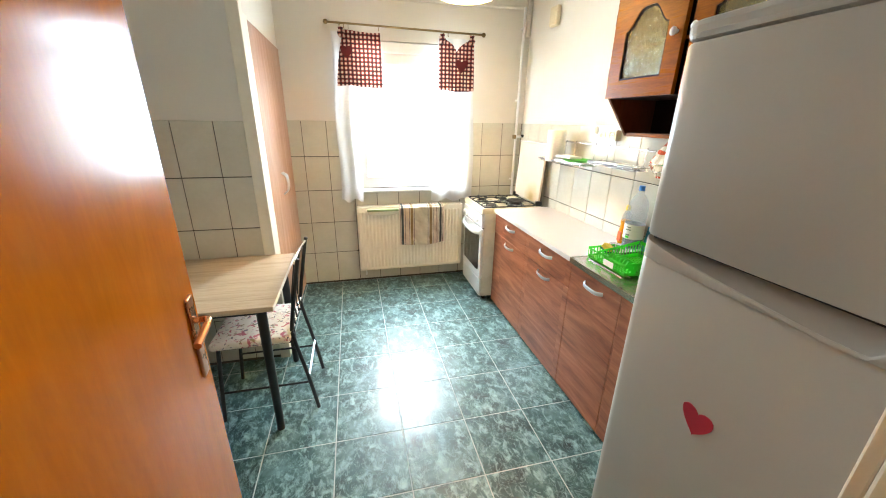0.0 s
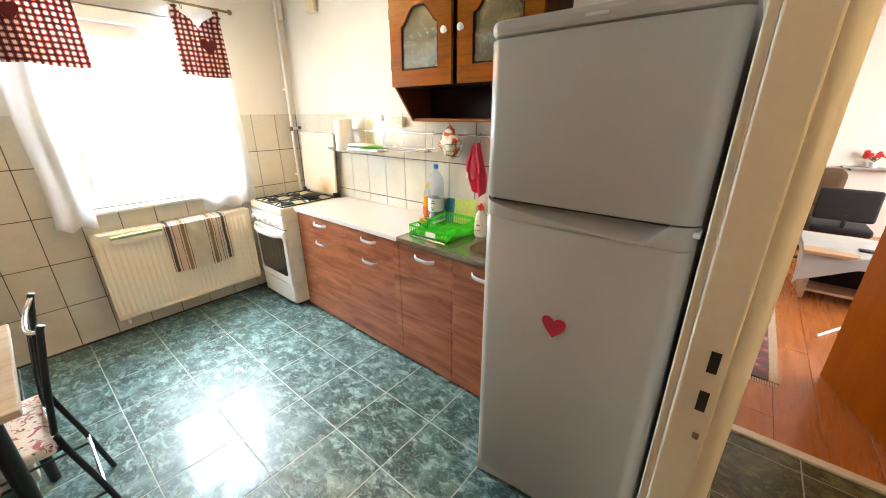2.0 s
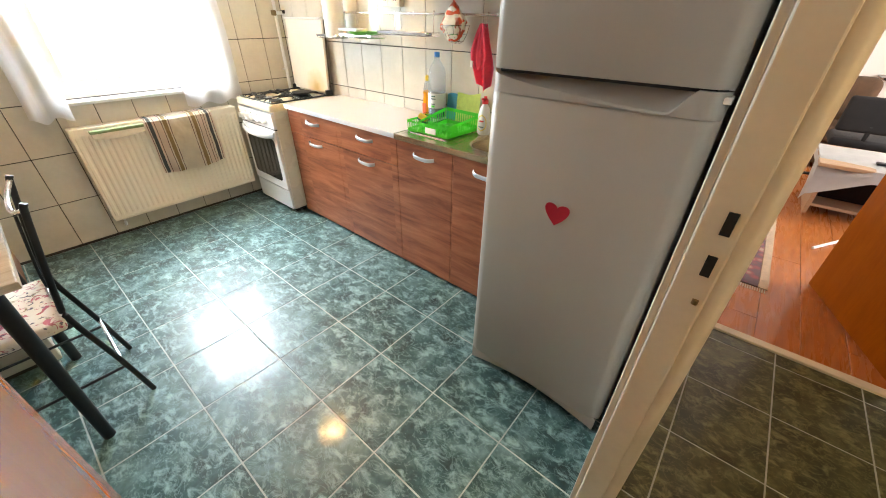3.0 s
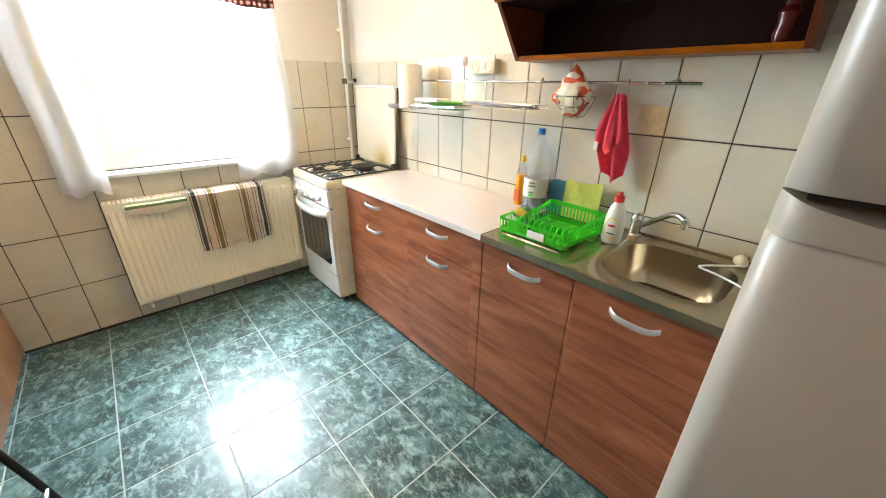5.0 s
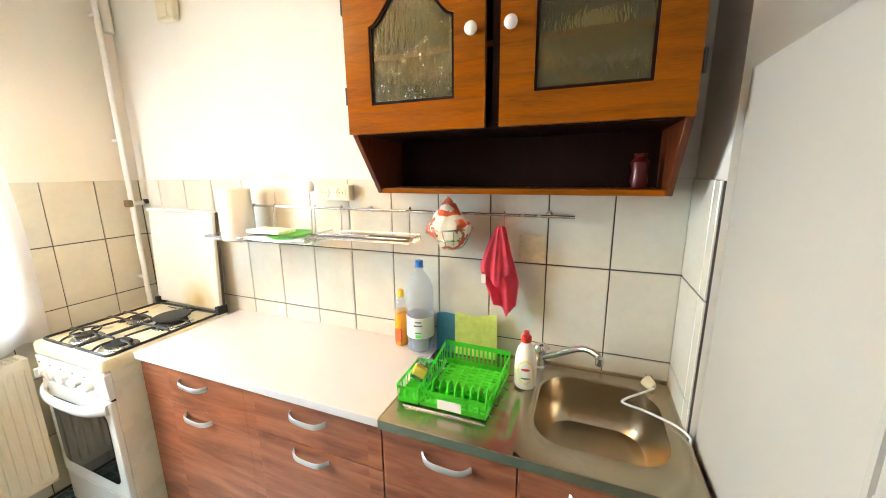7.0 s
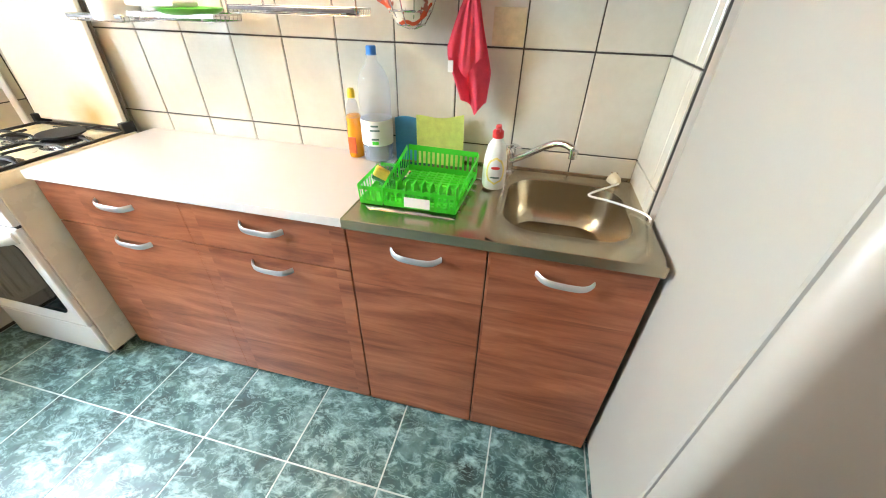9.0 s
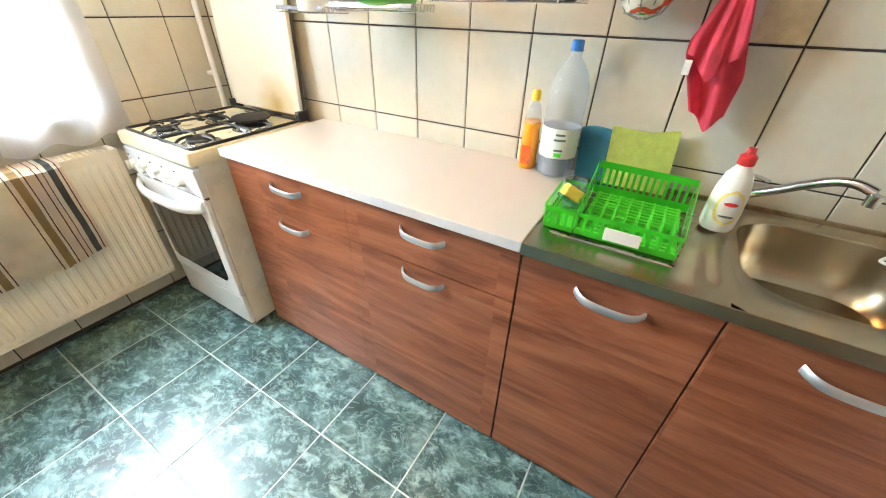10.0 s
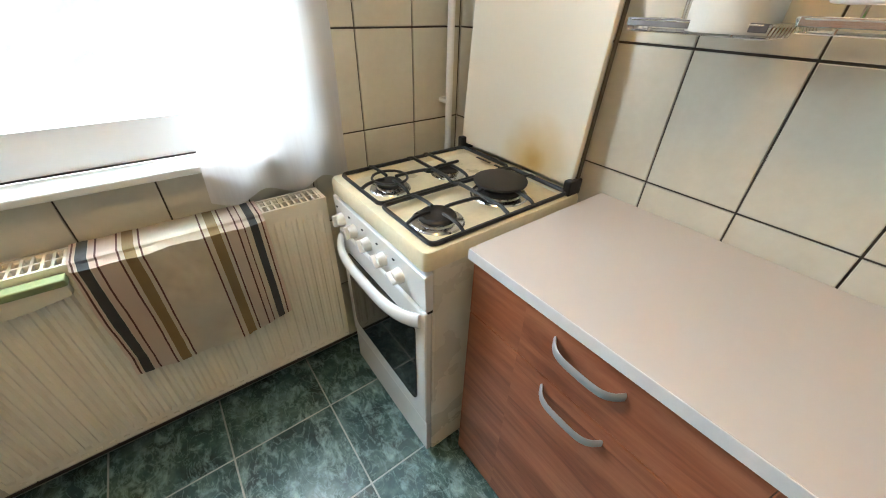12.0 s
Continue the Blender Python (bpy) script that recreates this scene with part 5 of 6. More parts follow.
# bottles
GREYPRINT = surface("grey_print", (0.10, 0.16, 0.13), 0.6, vary=0.3, scale=80)
WATER = clear_material("clear_pet", (0.88, 0.91, 0.95), 0.06, 0.20)
big = thing("water_bottle", (-0.078, -1.398, 0.867), "large clear plastic bottle with blue cap and white label", "bottle")
prof = [(1.09 * r, h) for r, h in [(0.0, 0.004), (0.034, 0.0), (0.049, 0.010), (0.050, 0.06), (0.048, 0.065), (0.050, 0.07), (0.050, 0.17), (0.048, 0.175), (0.050, 0.18), (0.050, 0.240), (0.047, 0.268), (0.040, 0.292), (0.028, 0.314), (0.0145, 0.332), (0.0145, 0.345), (0.017, 0.346), (0.017, 0.349), (0.0, 0.349)]]
part("body", lathe(prof, (-0.078, -1.398, 0.867), 28), WATER, big, smooth=True)
part("contents", lathe([(0.0, 0.007), (0.049, 0.012), (0.051, 0.06), (0.051, 0.105), (0.0, 0.105)], (-0.078, -1.398, 0.867), 24), clear_material("murky_water", (0.72, 0.76, 0.84), 0.1, 0.30), big, "greyish liquid", True)
part("cap", lathe([(0.016, 0.346), (0.016, 0.370), (0.013, 0.373), (0, 0.373)], (-0.078, -1.398, 0.867), 20), surface("blue_cap", (0.02, 0.16, 0.50), 0.4), big, "blue cap", True)
label_ = lathe([(0.0550, 0.066), (0.0556, 0.068), (0.0556, 0.150), (0.0550, 0.152)], (-0.078, -1.398, 0.867), 28)
for f in [f for f in label_.faces if len(f.verts) > 4]:
    label_.faces.remove(f)
lab = part("label", label_, WHITEPLASTIC, big, "white paper label", True)
for z, w, c in ((0.133, 0.026, GREYPRINT), (0.118, 0.034, GREYPRINT), (0.088, 0.026, GREYPRINT), (0.072, 0.022, GREEN)):
    b = bmesh.new()
    rows = []
    for k in range(9):
        a = math.pi + 0.25 + (k / 8 - 0.5) * w / 0.056
        rows.append([b.verts.new((-0.078 + 0.0562 * math.cos(a), -1.398 + 0.0562 * math.sin(a), 0.867 + z + dz)) for dz in (0, 0.006 if c is GREYPRINT else 0.012)])
    for r, s in zip(rows, rows[1:]):
        b.faces.new((r[0], s[0], s[1], r[1]))
    part("print", b, c, lab, "bar of small print" if c is GREYPRINT else "green leaf mark")
ob = thing("detergent_bottle", (-0.060, -1.302, 0.867), "orange dish detergent bottle with yellow cap", "bottle")
part("body", lathe([(0.0, 0.002), (0.030, 0.0), (0.032, 0.008), (0.032, 0.09), (0.028, 0.12), (0.031, 0.142), (0.025, 0.150), (0.0, 0.150)], (-0.060, -1.302, 0.867), 22, squash=0.85), surface("orange_liquid", (0.85, 0.33, 0.01), 0.2, vary=0.06, coat=0.3), ob, smooth=True)
part("neck", lathe([(0.0305, 0.1425), (0.030, 0.150), (0.022, 0.188), (0.012, 0.205), (0.012, 0.212), (0, 0.212)], (-0.060, -1.302, 0.867), 22, squash=0.85), WATER, ob, "clear plastic neck above the liquid", True)
part("cap", lathe([(0.0135, 0.208), (0.0135, 0.228), (0.010, 0.238), (0, 0.239)], (-0.060, -1.302, 0.867), 16), YELLOW, ob, "yellow cap", True)
part("label", box(-0.0935, -0.0895, -1.317, -1.287, 0.884, 0.944, 0.001), surface("orange_label", (0.70, 0.12, 0.02), 0.4, vary=0.3, scale=60), ob, "red-orange label")
so = thing("soap_bottle", (-0.192, -1.838, 0.867), "white dish soap bottle with red cap", "bottle")
part("body", lathe([(0.0, 0.002), (0.030, 0.0), (0.034, 0.010), (0.035, 0.05), (0.032, 0.10), (0.025, 0.135), (0.013, 0.155), (0.012, 0.160), (0, 0.160)], (-0.192, -1.838, 0.867), 24, squash=1.08), surface("white_bottle", (0.80, 0.79, 0.74), 0.28, vary=0.03), so, smooth=True)
cap = part("cap", lathe([(0.015, 0.158), (0.017, 0.160), (0.017, 0.178), (0.010, 0.184), (0.008, 0.196), (0, 0.197)], (-0.192, -1.838, 0.867), 18), RED, so, "red push cap", True)
part("spout", box(-0.222, -0.190, -1.845, -1.831, 1.046, 1.056, 0.003), RED, cap)
def oval_patch(r0, z0, h, w, push, at, squash):
    """A label patch that follows a bottle's round front."""
    b = bmesh.new()
    rows = []
    for i in range(11):
        u = i / 10 * 2 - 1
        row = []
        for j in range(9):
            v = j / 8 * 2 - 1
            s = math.sqrt(max(0, 1 - v * v))
            a = math.pi + 0.15 + u * s * w / r0
            z = z0 + v * h
            r = r0 - max(0, z - 0.05) * 0.075 + push
            row.append(b.verts.new((at[0] + r * math.cos(a), at[1] + squash * r * math.sin(a), at[2] + z)))
        rows.append(row)
    for r, s in zip(rows, rows[1:]):
        for j in range(8):
            b.faces.new((r[j], s[j], s[j + 1], r[j + 1]))
    bmesh.ops.remove_doubles(b, verts=b.verts[:], dist=1e-6)
    return b
lb = part("label", oval_patch(0.035, 0.064, 0.044, 0.028, 0.0012, (-0.192, -1.838, 0.867), 1.08), surface("yellow_label", (0.80, 0.64, 0.18), 0.4, vary=0.1, scale=40), so, "yellow-rimmed white label", True)
part("label_centre", oval_patch(0.035, 0.064, 0.037, 0.022, 0.0020, (-0.192, -1.838, 0.867), 1.08), WHITEPLASTIC, lb, smooth=True)
part("print", oval_patch(0.035, 0.074, 0.005, 0.013, 0.0028, (-0.192, -1.838, 0.867), 1.08), RED, lb, "plain red bar where a name stands", smooth=True)
part("print", oval_patch(0.035, 0.044, 0.003, 0.014, 0.0028, (-0.192, -1.838, 0.867), 1.08), GREYPRINT, lb, "bar of small print", smooth=True)

# cloths leaning on the wall behind the rack
def leaning(name, y0, y1, top, x_foot, color, label, seed):
    def point(u, v):
        y = y0 + (y1 - y0) * u + 0.012 * v
        return x_foot + 0.030 * v + 0.004 * math.sin(7 * u + seed) * v, y, 0.870 + (top - 0.870) * v * (0.94 + 0.10 * u) + 0.006 * math.sin(5 * u + seed) * v
    return single(name, sheet(point, 14, 12, 0.005), surface(name + "_cloth", color, 0.95, vary=0.12, scale=40, grain=300, relief=0.4), label, "cloth", smooth=True)
leaning("blue_sponge_cloth", -1.46, -1.60, 1.018, -0.060, (0.10, 0.36, 0.56), "blue sponge cloth leaning on the wall tiles", 0.3)
leaning("green_sponge_cloth", -1.545, -1.715, 1.034, -0.074, (0.66, 0.74, 0.20), "yellow-green sponge cloth leaning on the wall tiles", 1.7)

# rail with hanging racks
rail = thing("wall_rail", (-0.05, -1.15, 1.43), "chrome kitchen rail on the tiles with hooks", "rail")
part("bar", tube([(-0.048, -0.330, 1.432), (-0.048, -1.960, 1.424)], 0.0055, 10), CHROME, rail, smooth=True)
for y in (-0.42, -1.15, -1.875):
    part("bracket", tube([(-0.048, y, 1.429), (-0.008, y, 1.429)], 0.007, 10), CHROME, rail, smooth=True)
    part("bracket_plate", tube([(-0.0145, y, 1.429), (-0.0098, y, 1.429)], 0.011, 14), CHROME, rail, smooth=True)
for y in (-1.79, -1.845):
    part("knob", tube([(-0.060, y, 1.4255), (-0.040, y, 1.4255)], 0.0068, 12), CHROME, rail, smooth=True)
for y in (-1.725,):
    pts = curve_points([(-0.042, y, 1.424), (-0.048, y, 1.437), (-0.055, y, 1.424), (-0.052, y, 1.390), (-0.062, y, 1.372), (-0.074, y, 1.385)], 4)
    part("hook", tube(pts, 0.0022, 6), CHROME, rail, smooth=True)

DARKSTEEL = surface("dark_steel", (0.16, 0.15, 0.15), 0.35, metal=1.0, vary=0.2, scale=30)
def wire_tray(name, y0, y1, z, depth, label, wires=7, lip=0.018, band_finish=CHROME):
    """A wire shelf that hangs on the rail."""
    ob = thing(name, (-0.1, (y0 + y1) / 2, z), label, "hanging shelf", "hanging rail shelves")
    part("rim", tube([(x, y, z + lip) for x, y in rounded(-0.052 - depth, -0.052, min(y0, y1), max(y0, y1), 0.012, 3)], 0.0032, 6, closed=True), CHROME, ob, smooth=True)
    for k in range(wires):
        x = -0.058 - (depth - 0.012) * k / (wires - 1)
        part("wire", tube([(x, y0, z + lip), (x, y0 - 0.004, z), (x, y1 + 0.004, z), (x, y1, z + lip)], 0.0018, 6), CHROME, ob)
    part("front_band", box(-0.0545 - depth, -0.0515 - depth, min(y0, y1) + 0.004, max(y0, y1) - 0.004, z + lip - 0.010, z + lip + 0.003, 0.001), band_finish, ob)
    for y in (y0 - 0.05, y1 + 0.05):
        part("hanger", tube([(-0.054, y, z + lip), (-0.054, y, 1.436), (-0.046, y, 1.442), (-0.040, y, 1.430)], 0.0032, 6), CHROME, ob, smooth=True)
        part("upright", tube([(-0.052 - depth, y, z + lip), (-0.052 - depth, y, z)], 0.0024, 6), CHROME, ob)
    return ob
wire_tray("roll_shelf", -0.335, -0.575, 1.279, 0.125, "chrome wire shelf with a dark band for a paper roll", band_finish=DARKSTEEL)
wire_tray("plate_shelf", -0.600, -0.935, 1.290, 0.125, "chrome wire shelf with a green dish")
wire_tray("knife_shelf", -0.975, -1.400, 1.318, 0.110, "chrome wire shelf with a dark band and knives on it", band_finish=DARKSTEEL)
part_roll = thing("paper_towel_roll", (-0.125, -0.505, 1.276), "white paper towel roll standing on the wire shelf", "paper roll")
part("paper", lathe([(0.022, 0.0), (0.066, 0.0), (0.069, 0.004), (0.069, 0.226), (0.066, 0.230), (0.022, 0.230)], (-0.128, -0.500, 1.283), 30), surface("paper", (0.80, 0.77, 0.70), 0.95, vary=0.03, grain=200, relief=0.3), part_roll, smooth=True)
part("core", lathe([(0.0215, 0.001), (0.0215, 0.229), (0.019, 0.229), (0.019, 0.001)], (-0.128, -0.500, 1.283), 18), surface("cardboard", (0.45, 0.34, 0.22), 0.9), part_roll, "cardboard core", True)
single("green_dish", lathe([(0.045, 0.0), (0.070, 0.003), (0.090, 0.012), (0.098, 0.022), (0.095, 0.024), (0.065, 0.008), (0, 0.005)], (-0.122, -0.800, 1.302), 30, squash=1.0), surface("leaf_green_plastic", (0.09, 0.42, 0.03), 0.3, vary=0.15, scale=20), "green plastic dish on the wire shelf", "dish", smooth=True)
single("white_box", box(-0.196, -0.096, -0.815, -0.628, 1.3265, 1.343, 0.006, 3), WHITEPLASTIC, "flat white plastic box on the wire shelf", "box")
kn = thing("kitchen_knife", (-0.11, -1.18, 1.322), "kitchen knife with a black handle lying on the wire shelf", "knife")
part("blade", prism([(-0.100, -1.06), (-0.125, -1.08), (-0.122, -1.22), (-0.100, -1.22)], 2, 1.321, 1.3235), DARKSTEEL, kn, "steel blade")
part("grip", box(-0.124, -0.098, -1.38, -1.20, 1.319, 1.335, 0.005), BLACK, kn, "black handle")
for x, a, c in ((-0.080, -1.02, -1.25), (-0.142, -1.10, -1.36)):
    sp_ = thing("spatula", (x, (a + c) / 2, 1.322), "steel spoon lying on the wire shelf", "utensil", "utensils on the wire shelf")
    part("stem", tube([(x, a, 1.326), (x, c, 1.326)], 0.004, 8), CHROME, sp_, smooth=True)
    part("head", lathe([(0.0, -0.003), (0.018, 0.0), (0.021, 0.004), (0.016, 0.001), (0, -0.001)], (x, c - 0.018, 1.327), 14, squash=1.4), CHROME, sp_, smooth=True)
# corner basket with a printed bag
bk = thing("wire_basket", (-0.10, -1.53, 1.29), "small chrome wire basket hanging on the rail", "basket")
for z, r in ((1.375, 0.078), (1.335, 0.062), (1.300, 0.040)):
    part("ring", tube([(-0.052 - r * max(0, math.sin(a)) * 1.45, -1.53 + r * math.cos(a), z) for a in [q * math.pi / 12 for q in range(13)]], 0.0034, 6), CHROME, bk, smooth=True)
for q in range(7):
    a = q * math.pi / 6
    part("wire", tube([(-0.052 - r * math.sin(a) * 1.45, -1.53 + r * math.cos(a), z) for z, r in ((1.375, 0.078), (1.335, 0.062), (1.300, 0.040), (1.288, 0.010))], 0.0018, 6), CHROME, bk)
part("hanger", tube([(-0.052, -1.608, 1.375), (-0.052, -1.452, 1.375), (-0.052, -1.452, 1.434)], 0.0024, 6), CHROME, bk)
def bag():
    b = bmesh.new()
    bmesh.ops.create_icosphere(b, subdivisions=4, radius=1.0)
    for v in b.verts:
        p = v.co.copy()
        k = 1 + 0.30 * noise.noise(p * 2.1) + 0.24 * noise.noise(p * 4.6) + 0.12 * noise.noise(p * 11)
        wide = 1.0 - 0.72 * max(0, p.z) ** 1.1
        v.co = Vector((-0.095 + 0.042 * p.x * k * wide, -1.53 + 0.072 * p.y * k * wide, 1.392 + 0.098 * p.z * (1 + 0.1 * noise.noise(p * 4))))
    return b
m_bag, n_, l_, b_ = material("printed_bag")
v_ = coords(n_, l_)
c_ = mix(n_, l_, ramp(n_, l_, noise_tex(n_, l_, v_, 13, 2, 0.5, 0.8), [(0.50, (0, 0, 0)), (0.53, (1, 1, 1))]), (0.78, 0.70, 0.56), (0.62, 0.09, 0.03))
c_ = mix(n_, l_, ramp(n_, l_, noise_tex(n_, l_, v_, 33, 2, 0.5, 0.4), [(0.60, (0, 0, 0)), (0.64, (1, 1, 1))]), c_, (0.40, 0.12, 0.07))
l_.new(c_, b_.inputs["Base Color"])
b_.inputs["Roughness"].default_value = 0.25
bump(n_, l_, b_, noise_tex(n_, l_, v_, 60, 3, 0.6, 1.5), 0.6, 0.01)
single("packet", bag(), m_bag, "crinkled white and red plastic packet in the wire basket", "packet", smooth=True)

# pink cloth on a hook
def pink_point(u, v):
    grow = min(1, v * 2.3)
    left, right = 0.010 + 0.062 * grow - 0.046 * max(0, v - 0.55) * 2, 0.014 + 0.044 * min(1, v * 1.5) - 0.012 * max(0, v - 0.72) * 3
    y = -1.716 - right + (left + right) * u - 0.012 * v
    fold = math.sin(3.2 * math.pi * u + 0.6 + 0.9 * v) + 0.4 * math.sin(9.5 * u + 2 * v)
    x = -0.062 + 0.014 * fold * (0.4 + 0.6 * grow) - 0.010 * v
    ragged = (0.07 * abs(u - 0.40) + 0.005 * math.sin(9.0 * u + 0.5)) * max(0, v - 0.3) / 0.7
    return x, y, 1.386 - 0.326 * v + ragged
pink = thing("pink_cloth", (-0.06, -1.73, 1.06), "pink terry cloth hanging from a rail hook", "cloth")
PINK = surface("pink_terry", (0.86, 0.105, 0.17), 0.95, vary=0.18, scale=18, grain=400, relief=0.5)
part("cloth", sheet(pink_point, 40, 36, 0.005), PINK, pink, smooth=True)
def pink_flap(u, v):
    """The half of the cloth that falls over the other half, with a slanting hem."""
    grow = min(1, 0.16 + v ** 0.8)
    y = -1.718 + (0.064 * u - 0.042 * (1 - u)) * grow
    hem = 0.168 + 0.052 * max(0, 1 - abs(u - 0.46) / 0.40) - 0.006 * math.sin(7 * u)
    fold = math.sin(14.0 * u + 1.2 * v) + 0.5 * math.sin(25.0 * u - v)
    return -0.092 - 0.006 * fold * grow - 0.014 * v * (1 - v), y, 1.388 - hem * v
part("flap", sheet(pink_flap, 44, 24, 0.004), PINK, pink, smooth=True)
part("tag", box(-0.094, -0.086, -1.670, -1.654, 1.180, 1.212, 0.001), WHITEPLASTIC, pink, "white care tag")

single("adhesive_patch", box(-0.0125, -0.0101, -1.868, -1.772, 1.250, 1.350, 0.001), surface("yellowed_tape", (0.60, 0.51, 0.33), 0.5, vary=0.2, scale=25), "yellowed adhesive patch stuck on the wall tiles", "patch")

# wall sockets, plug and cable
sk = thing("wall_socket", (-0.01, -0.98, 1.49), "cream double wall socket above the rail", "socket")
part("housing", box(-0.050, -0.0105, -1.070, -0.905, 1.462, 1.528, 0.004), CREAMPLASTIC, sk)
for y in (-1.030, -0.945):
    f = lathe([(0.026, 0.0), (0.026, 0.004), (0.021, 0.004), (0.019, 0.0006), (0, 0.0006)], (0, 0, 0), 20)
    f.transform(Matrix.Translation((-0.050, y, 1.495)) @ Matrix.Rotation(radians(-90), 4, "Y"))
    face = part("socket_face", f, CREAMPLASTIC, sk, smooth=True)
    for dy in (-0.008, 0.008):
        part("pin_hole", box(-0.0522, -0.0500, y + dy - 0.0025, y + dy + 0.0025, 1.4925, 1.4975), RUBBER, face)
wp = thing("white_plug", (-0.06, -0.885, 1.50), "white plug and cable at the wall socket", "plug")
part("body", lathe([(0.012, 0), (0.018, 0.008), (0.018, 0.03), (0.008, 0.045), (0, 0.045)], (-0.062, -0.880, 1.500), 14), WHITEPLASTIC, wp, smooth=True)
part("cable", tube(curve_points([(-0.062, -0.880, 1.545), (-0.050, -0.82, 1.575), (-0.030, -0.60, 1.575), (-0.018, -0.20, 1.585), (-0.018, -0.05, 1.590)], 6), 0.003, 6), WHITEPLASTIC, wp, smooth=True)
pl = thing("power_plug", (-0.06, -2.245, 0.86), "cream plug with a white cable lying by the sink", "plug")
pb = lathe([(0.0, 0), (0.012, 0.001), (0.017, 0.01), (0.019, 0.028), (0.019, 0.034), (0, 0.035)], (0, 0, 0), 16)
pb.transform(Matrix.Translation((-0.085, -2.235, 0.880)) @ Euler((radians(-20), radians(70), radians(20))).to_matrix().to_4x4())
body = part("body", pb, CREAMPLASTIC, pl, smooth=True)
for d in (-0.008, 0.008):
    part("pin", tube([(-0.052, -2.230 + d, 0.890), (-0.034, -2.226 + d, 0.896)], 0.0022, 8), BRASS, body)
part("cable", tube(curve_points([(-0.088, -2.236, 0.880), (-0.120, -2.205, 0.880), (-0.175, -2.145, 0.876), (-0.198, -2.140, 0.875), (-0.215, -2.190, 0.875), (-0.260, -2.265, 0.876), (-0.300, -2.289, 0.877), (-0.303, -2.2925, 0.862)], 6), 0.0034, 8), WHITEPLASTIC, pl, "white cable", True)

# ---- hall and living room ----
hl = thing("ceiling_light", (-1.3, -3.75, TOP), "round hall ceiling light", "ceiling light")
part("base", lathe([(0.10, -0.03), (0.11, -0.001)], (-1.3, -3.75, TOP), 24), WHITEPLASTIC, hl, smooth=True)
leaf_door("door_2", (0.196, -3.893), (0.995, -3.603), "orange-brown lacquered living room door half open", COPPER, side=-1)
rug = thing("rug", (1.6, -2.9, 0), "red and cream patterned rug with fringe", "rug")
m_rug, n_, l_, b_ = material("rug_wool")
v_ = coords(n_, l_)
wv = n_.new("ShaderNodeTexVoronoi")
wv.inputs["Scale"].default_value = 14
l_.new(v_, wv.inputs["Vector"])
c_ = ramp(n_, l_, wv.outputs["Distance"], [(0.2, (0.42, 0.30, 0.22)), (0.4, (0.26, 0.05, 0.05)), (0.6, (0.10, 0.05, 0.06))])
l_.new(c_, b_.inputs["Base Color"])
cloth_relief(n_, l_, b_, v_, 200)
part("woven_field", box(0.74, 2.7, -3.36, -2.30, 0.001, 0.012, 0.003), m_rug, rug)
part("border", box(0.74, 2.7, -3.41, -3.362, 0.001, 0.011, 0.003), surface("rug_border", (0.50, 0.38, 0.26), 0.95, vary=0.2, scale=30), rug, "cream border")
b = bmesh.new()
for k in range(90):
    y = -3.40 + 0.0122 * k
    solid(b, 0.695, 0.74, y, y + 0.006, 0.001, 0.004)
part("fringe", b, surface("rug_fringe", (0.66, 0.58, 0.46), 0.95, vary=0.1), rug, "cream fringe")
ct = thing("coffee_table", (2.60, -3.83, 0), "low pale wood coffee table under a white cloth", "coffee table")
BEECH = wood("pale_beech", [(0.3, (0.48, 0.30, 0.16)), (0.7, (0.60, 0.42, 0.26))], 1, 0.4)
part("tabletop", box(2.27, 3.01, -4.33, -3.50, 0.42, 0.45, 0.006), BEECH, ct)
for y in (-3.60, -4.23):
    part("side_panel", prism([(2.33, 0.0), (2.95, 0.0), (2.95, 0.42), (2.45, 0.42), (2.33, 0.22)], 1, y, y + 0.03, bevel=0.003), BEECH, ct)
part("shelf", box(2.37, 2.93, -4.20, -3.602, 0.06, 0.085, 0.003), BEECH, ct)
part("inner_panel", box(2.60, 2.62, -4.20, -3.602, 0.085, 0.42), CABSHADE, ct, "dark inner panel")
def cloth_point(u, v):
    x, y = 2.21 + 0.75 * u, -4.28 + 0.80 * v
    over = max(0, 2.265 - x) + max(0, y + 3.505)
    tip = max(0, 0.30 - u) * max(0, v - 0.55) * 1.35
    return x, min(y, -3.485), 0.4545 - over * 1.6 - tip + 0.003 * math.sin(20 * u + 13 * v)
single("tablecloth", sheet(cloth_point, 30, 30, 0.003), surface("white_linen", (0.78, 0.77, 0.74), 0.9, vary=0.05, scale=12, grain=250, relief=0.3), "white cloth lying askew on the coffee table", "tablecloth", smooth=True)
single("remote_control", box(2.45, 2.51, -4.00, -3.84, 0.459, 0.476, 0.006), BLACK, "black remote control on the coffee table", "remote")
oc = thing("office_chair", (3.35, -3.80, 0), "black upholstered office chair behind the coffee table", "office chair")
CLOTHBLACK = surface("black_upholstery", (0.014, 0.013, 0.013), 0.85, vary=0.3, scale=20, grain=200, relief=0.2)
part("seat", box(3.12, 3.56, -4.02, -3.58, 0.42, 0.50, 0.03, 4), CLOTHBLACK, oc, smooth=True)
bb = box(3.13, 3.19, -4.00, -3.57, 0.56, 0.86, 0.028, 4)
for v in bb.verts:
    v.co.x += 0.10 * (v.co.z - 0.56) - 0.35 * (v.co.y + 3.785) ** 2
part("backrest", bb, CLOTHBLACK, oc, smooth=True)
part("back_strut", tube(curve_points([(3.34, -3.80, 0.41), (3.16, -3.80, 0.45), (3.13, -3.80, 0.62)], 4), 0.018, 8, flat=0.5), BLACK, oc, smooth=True)
part("column", tube([(3.34, -3.80, 0.08), (3.34, -3.80, 0.42)], 0.025, 12), BLACK, oc, smooth=True)
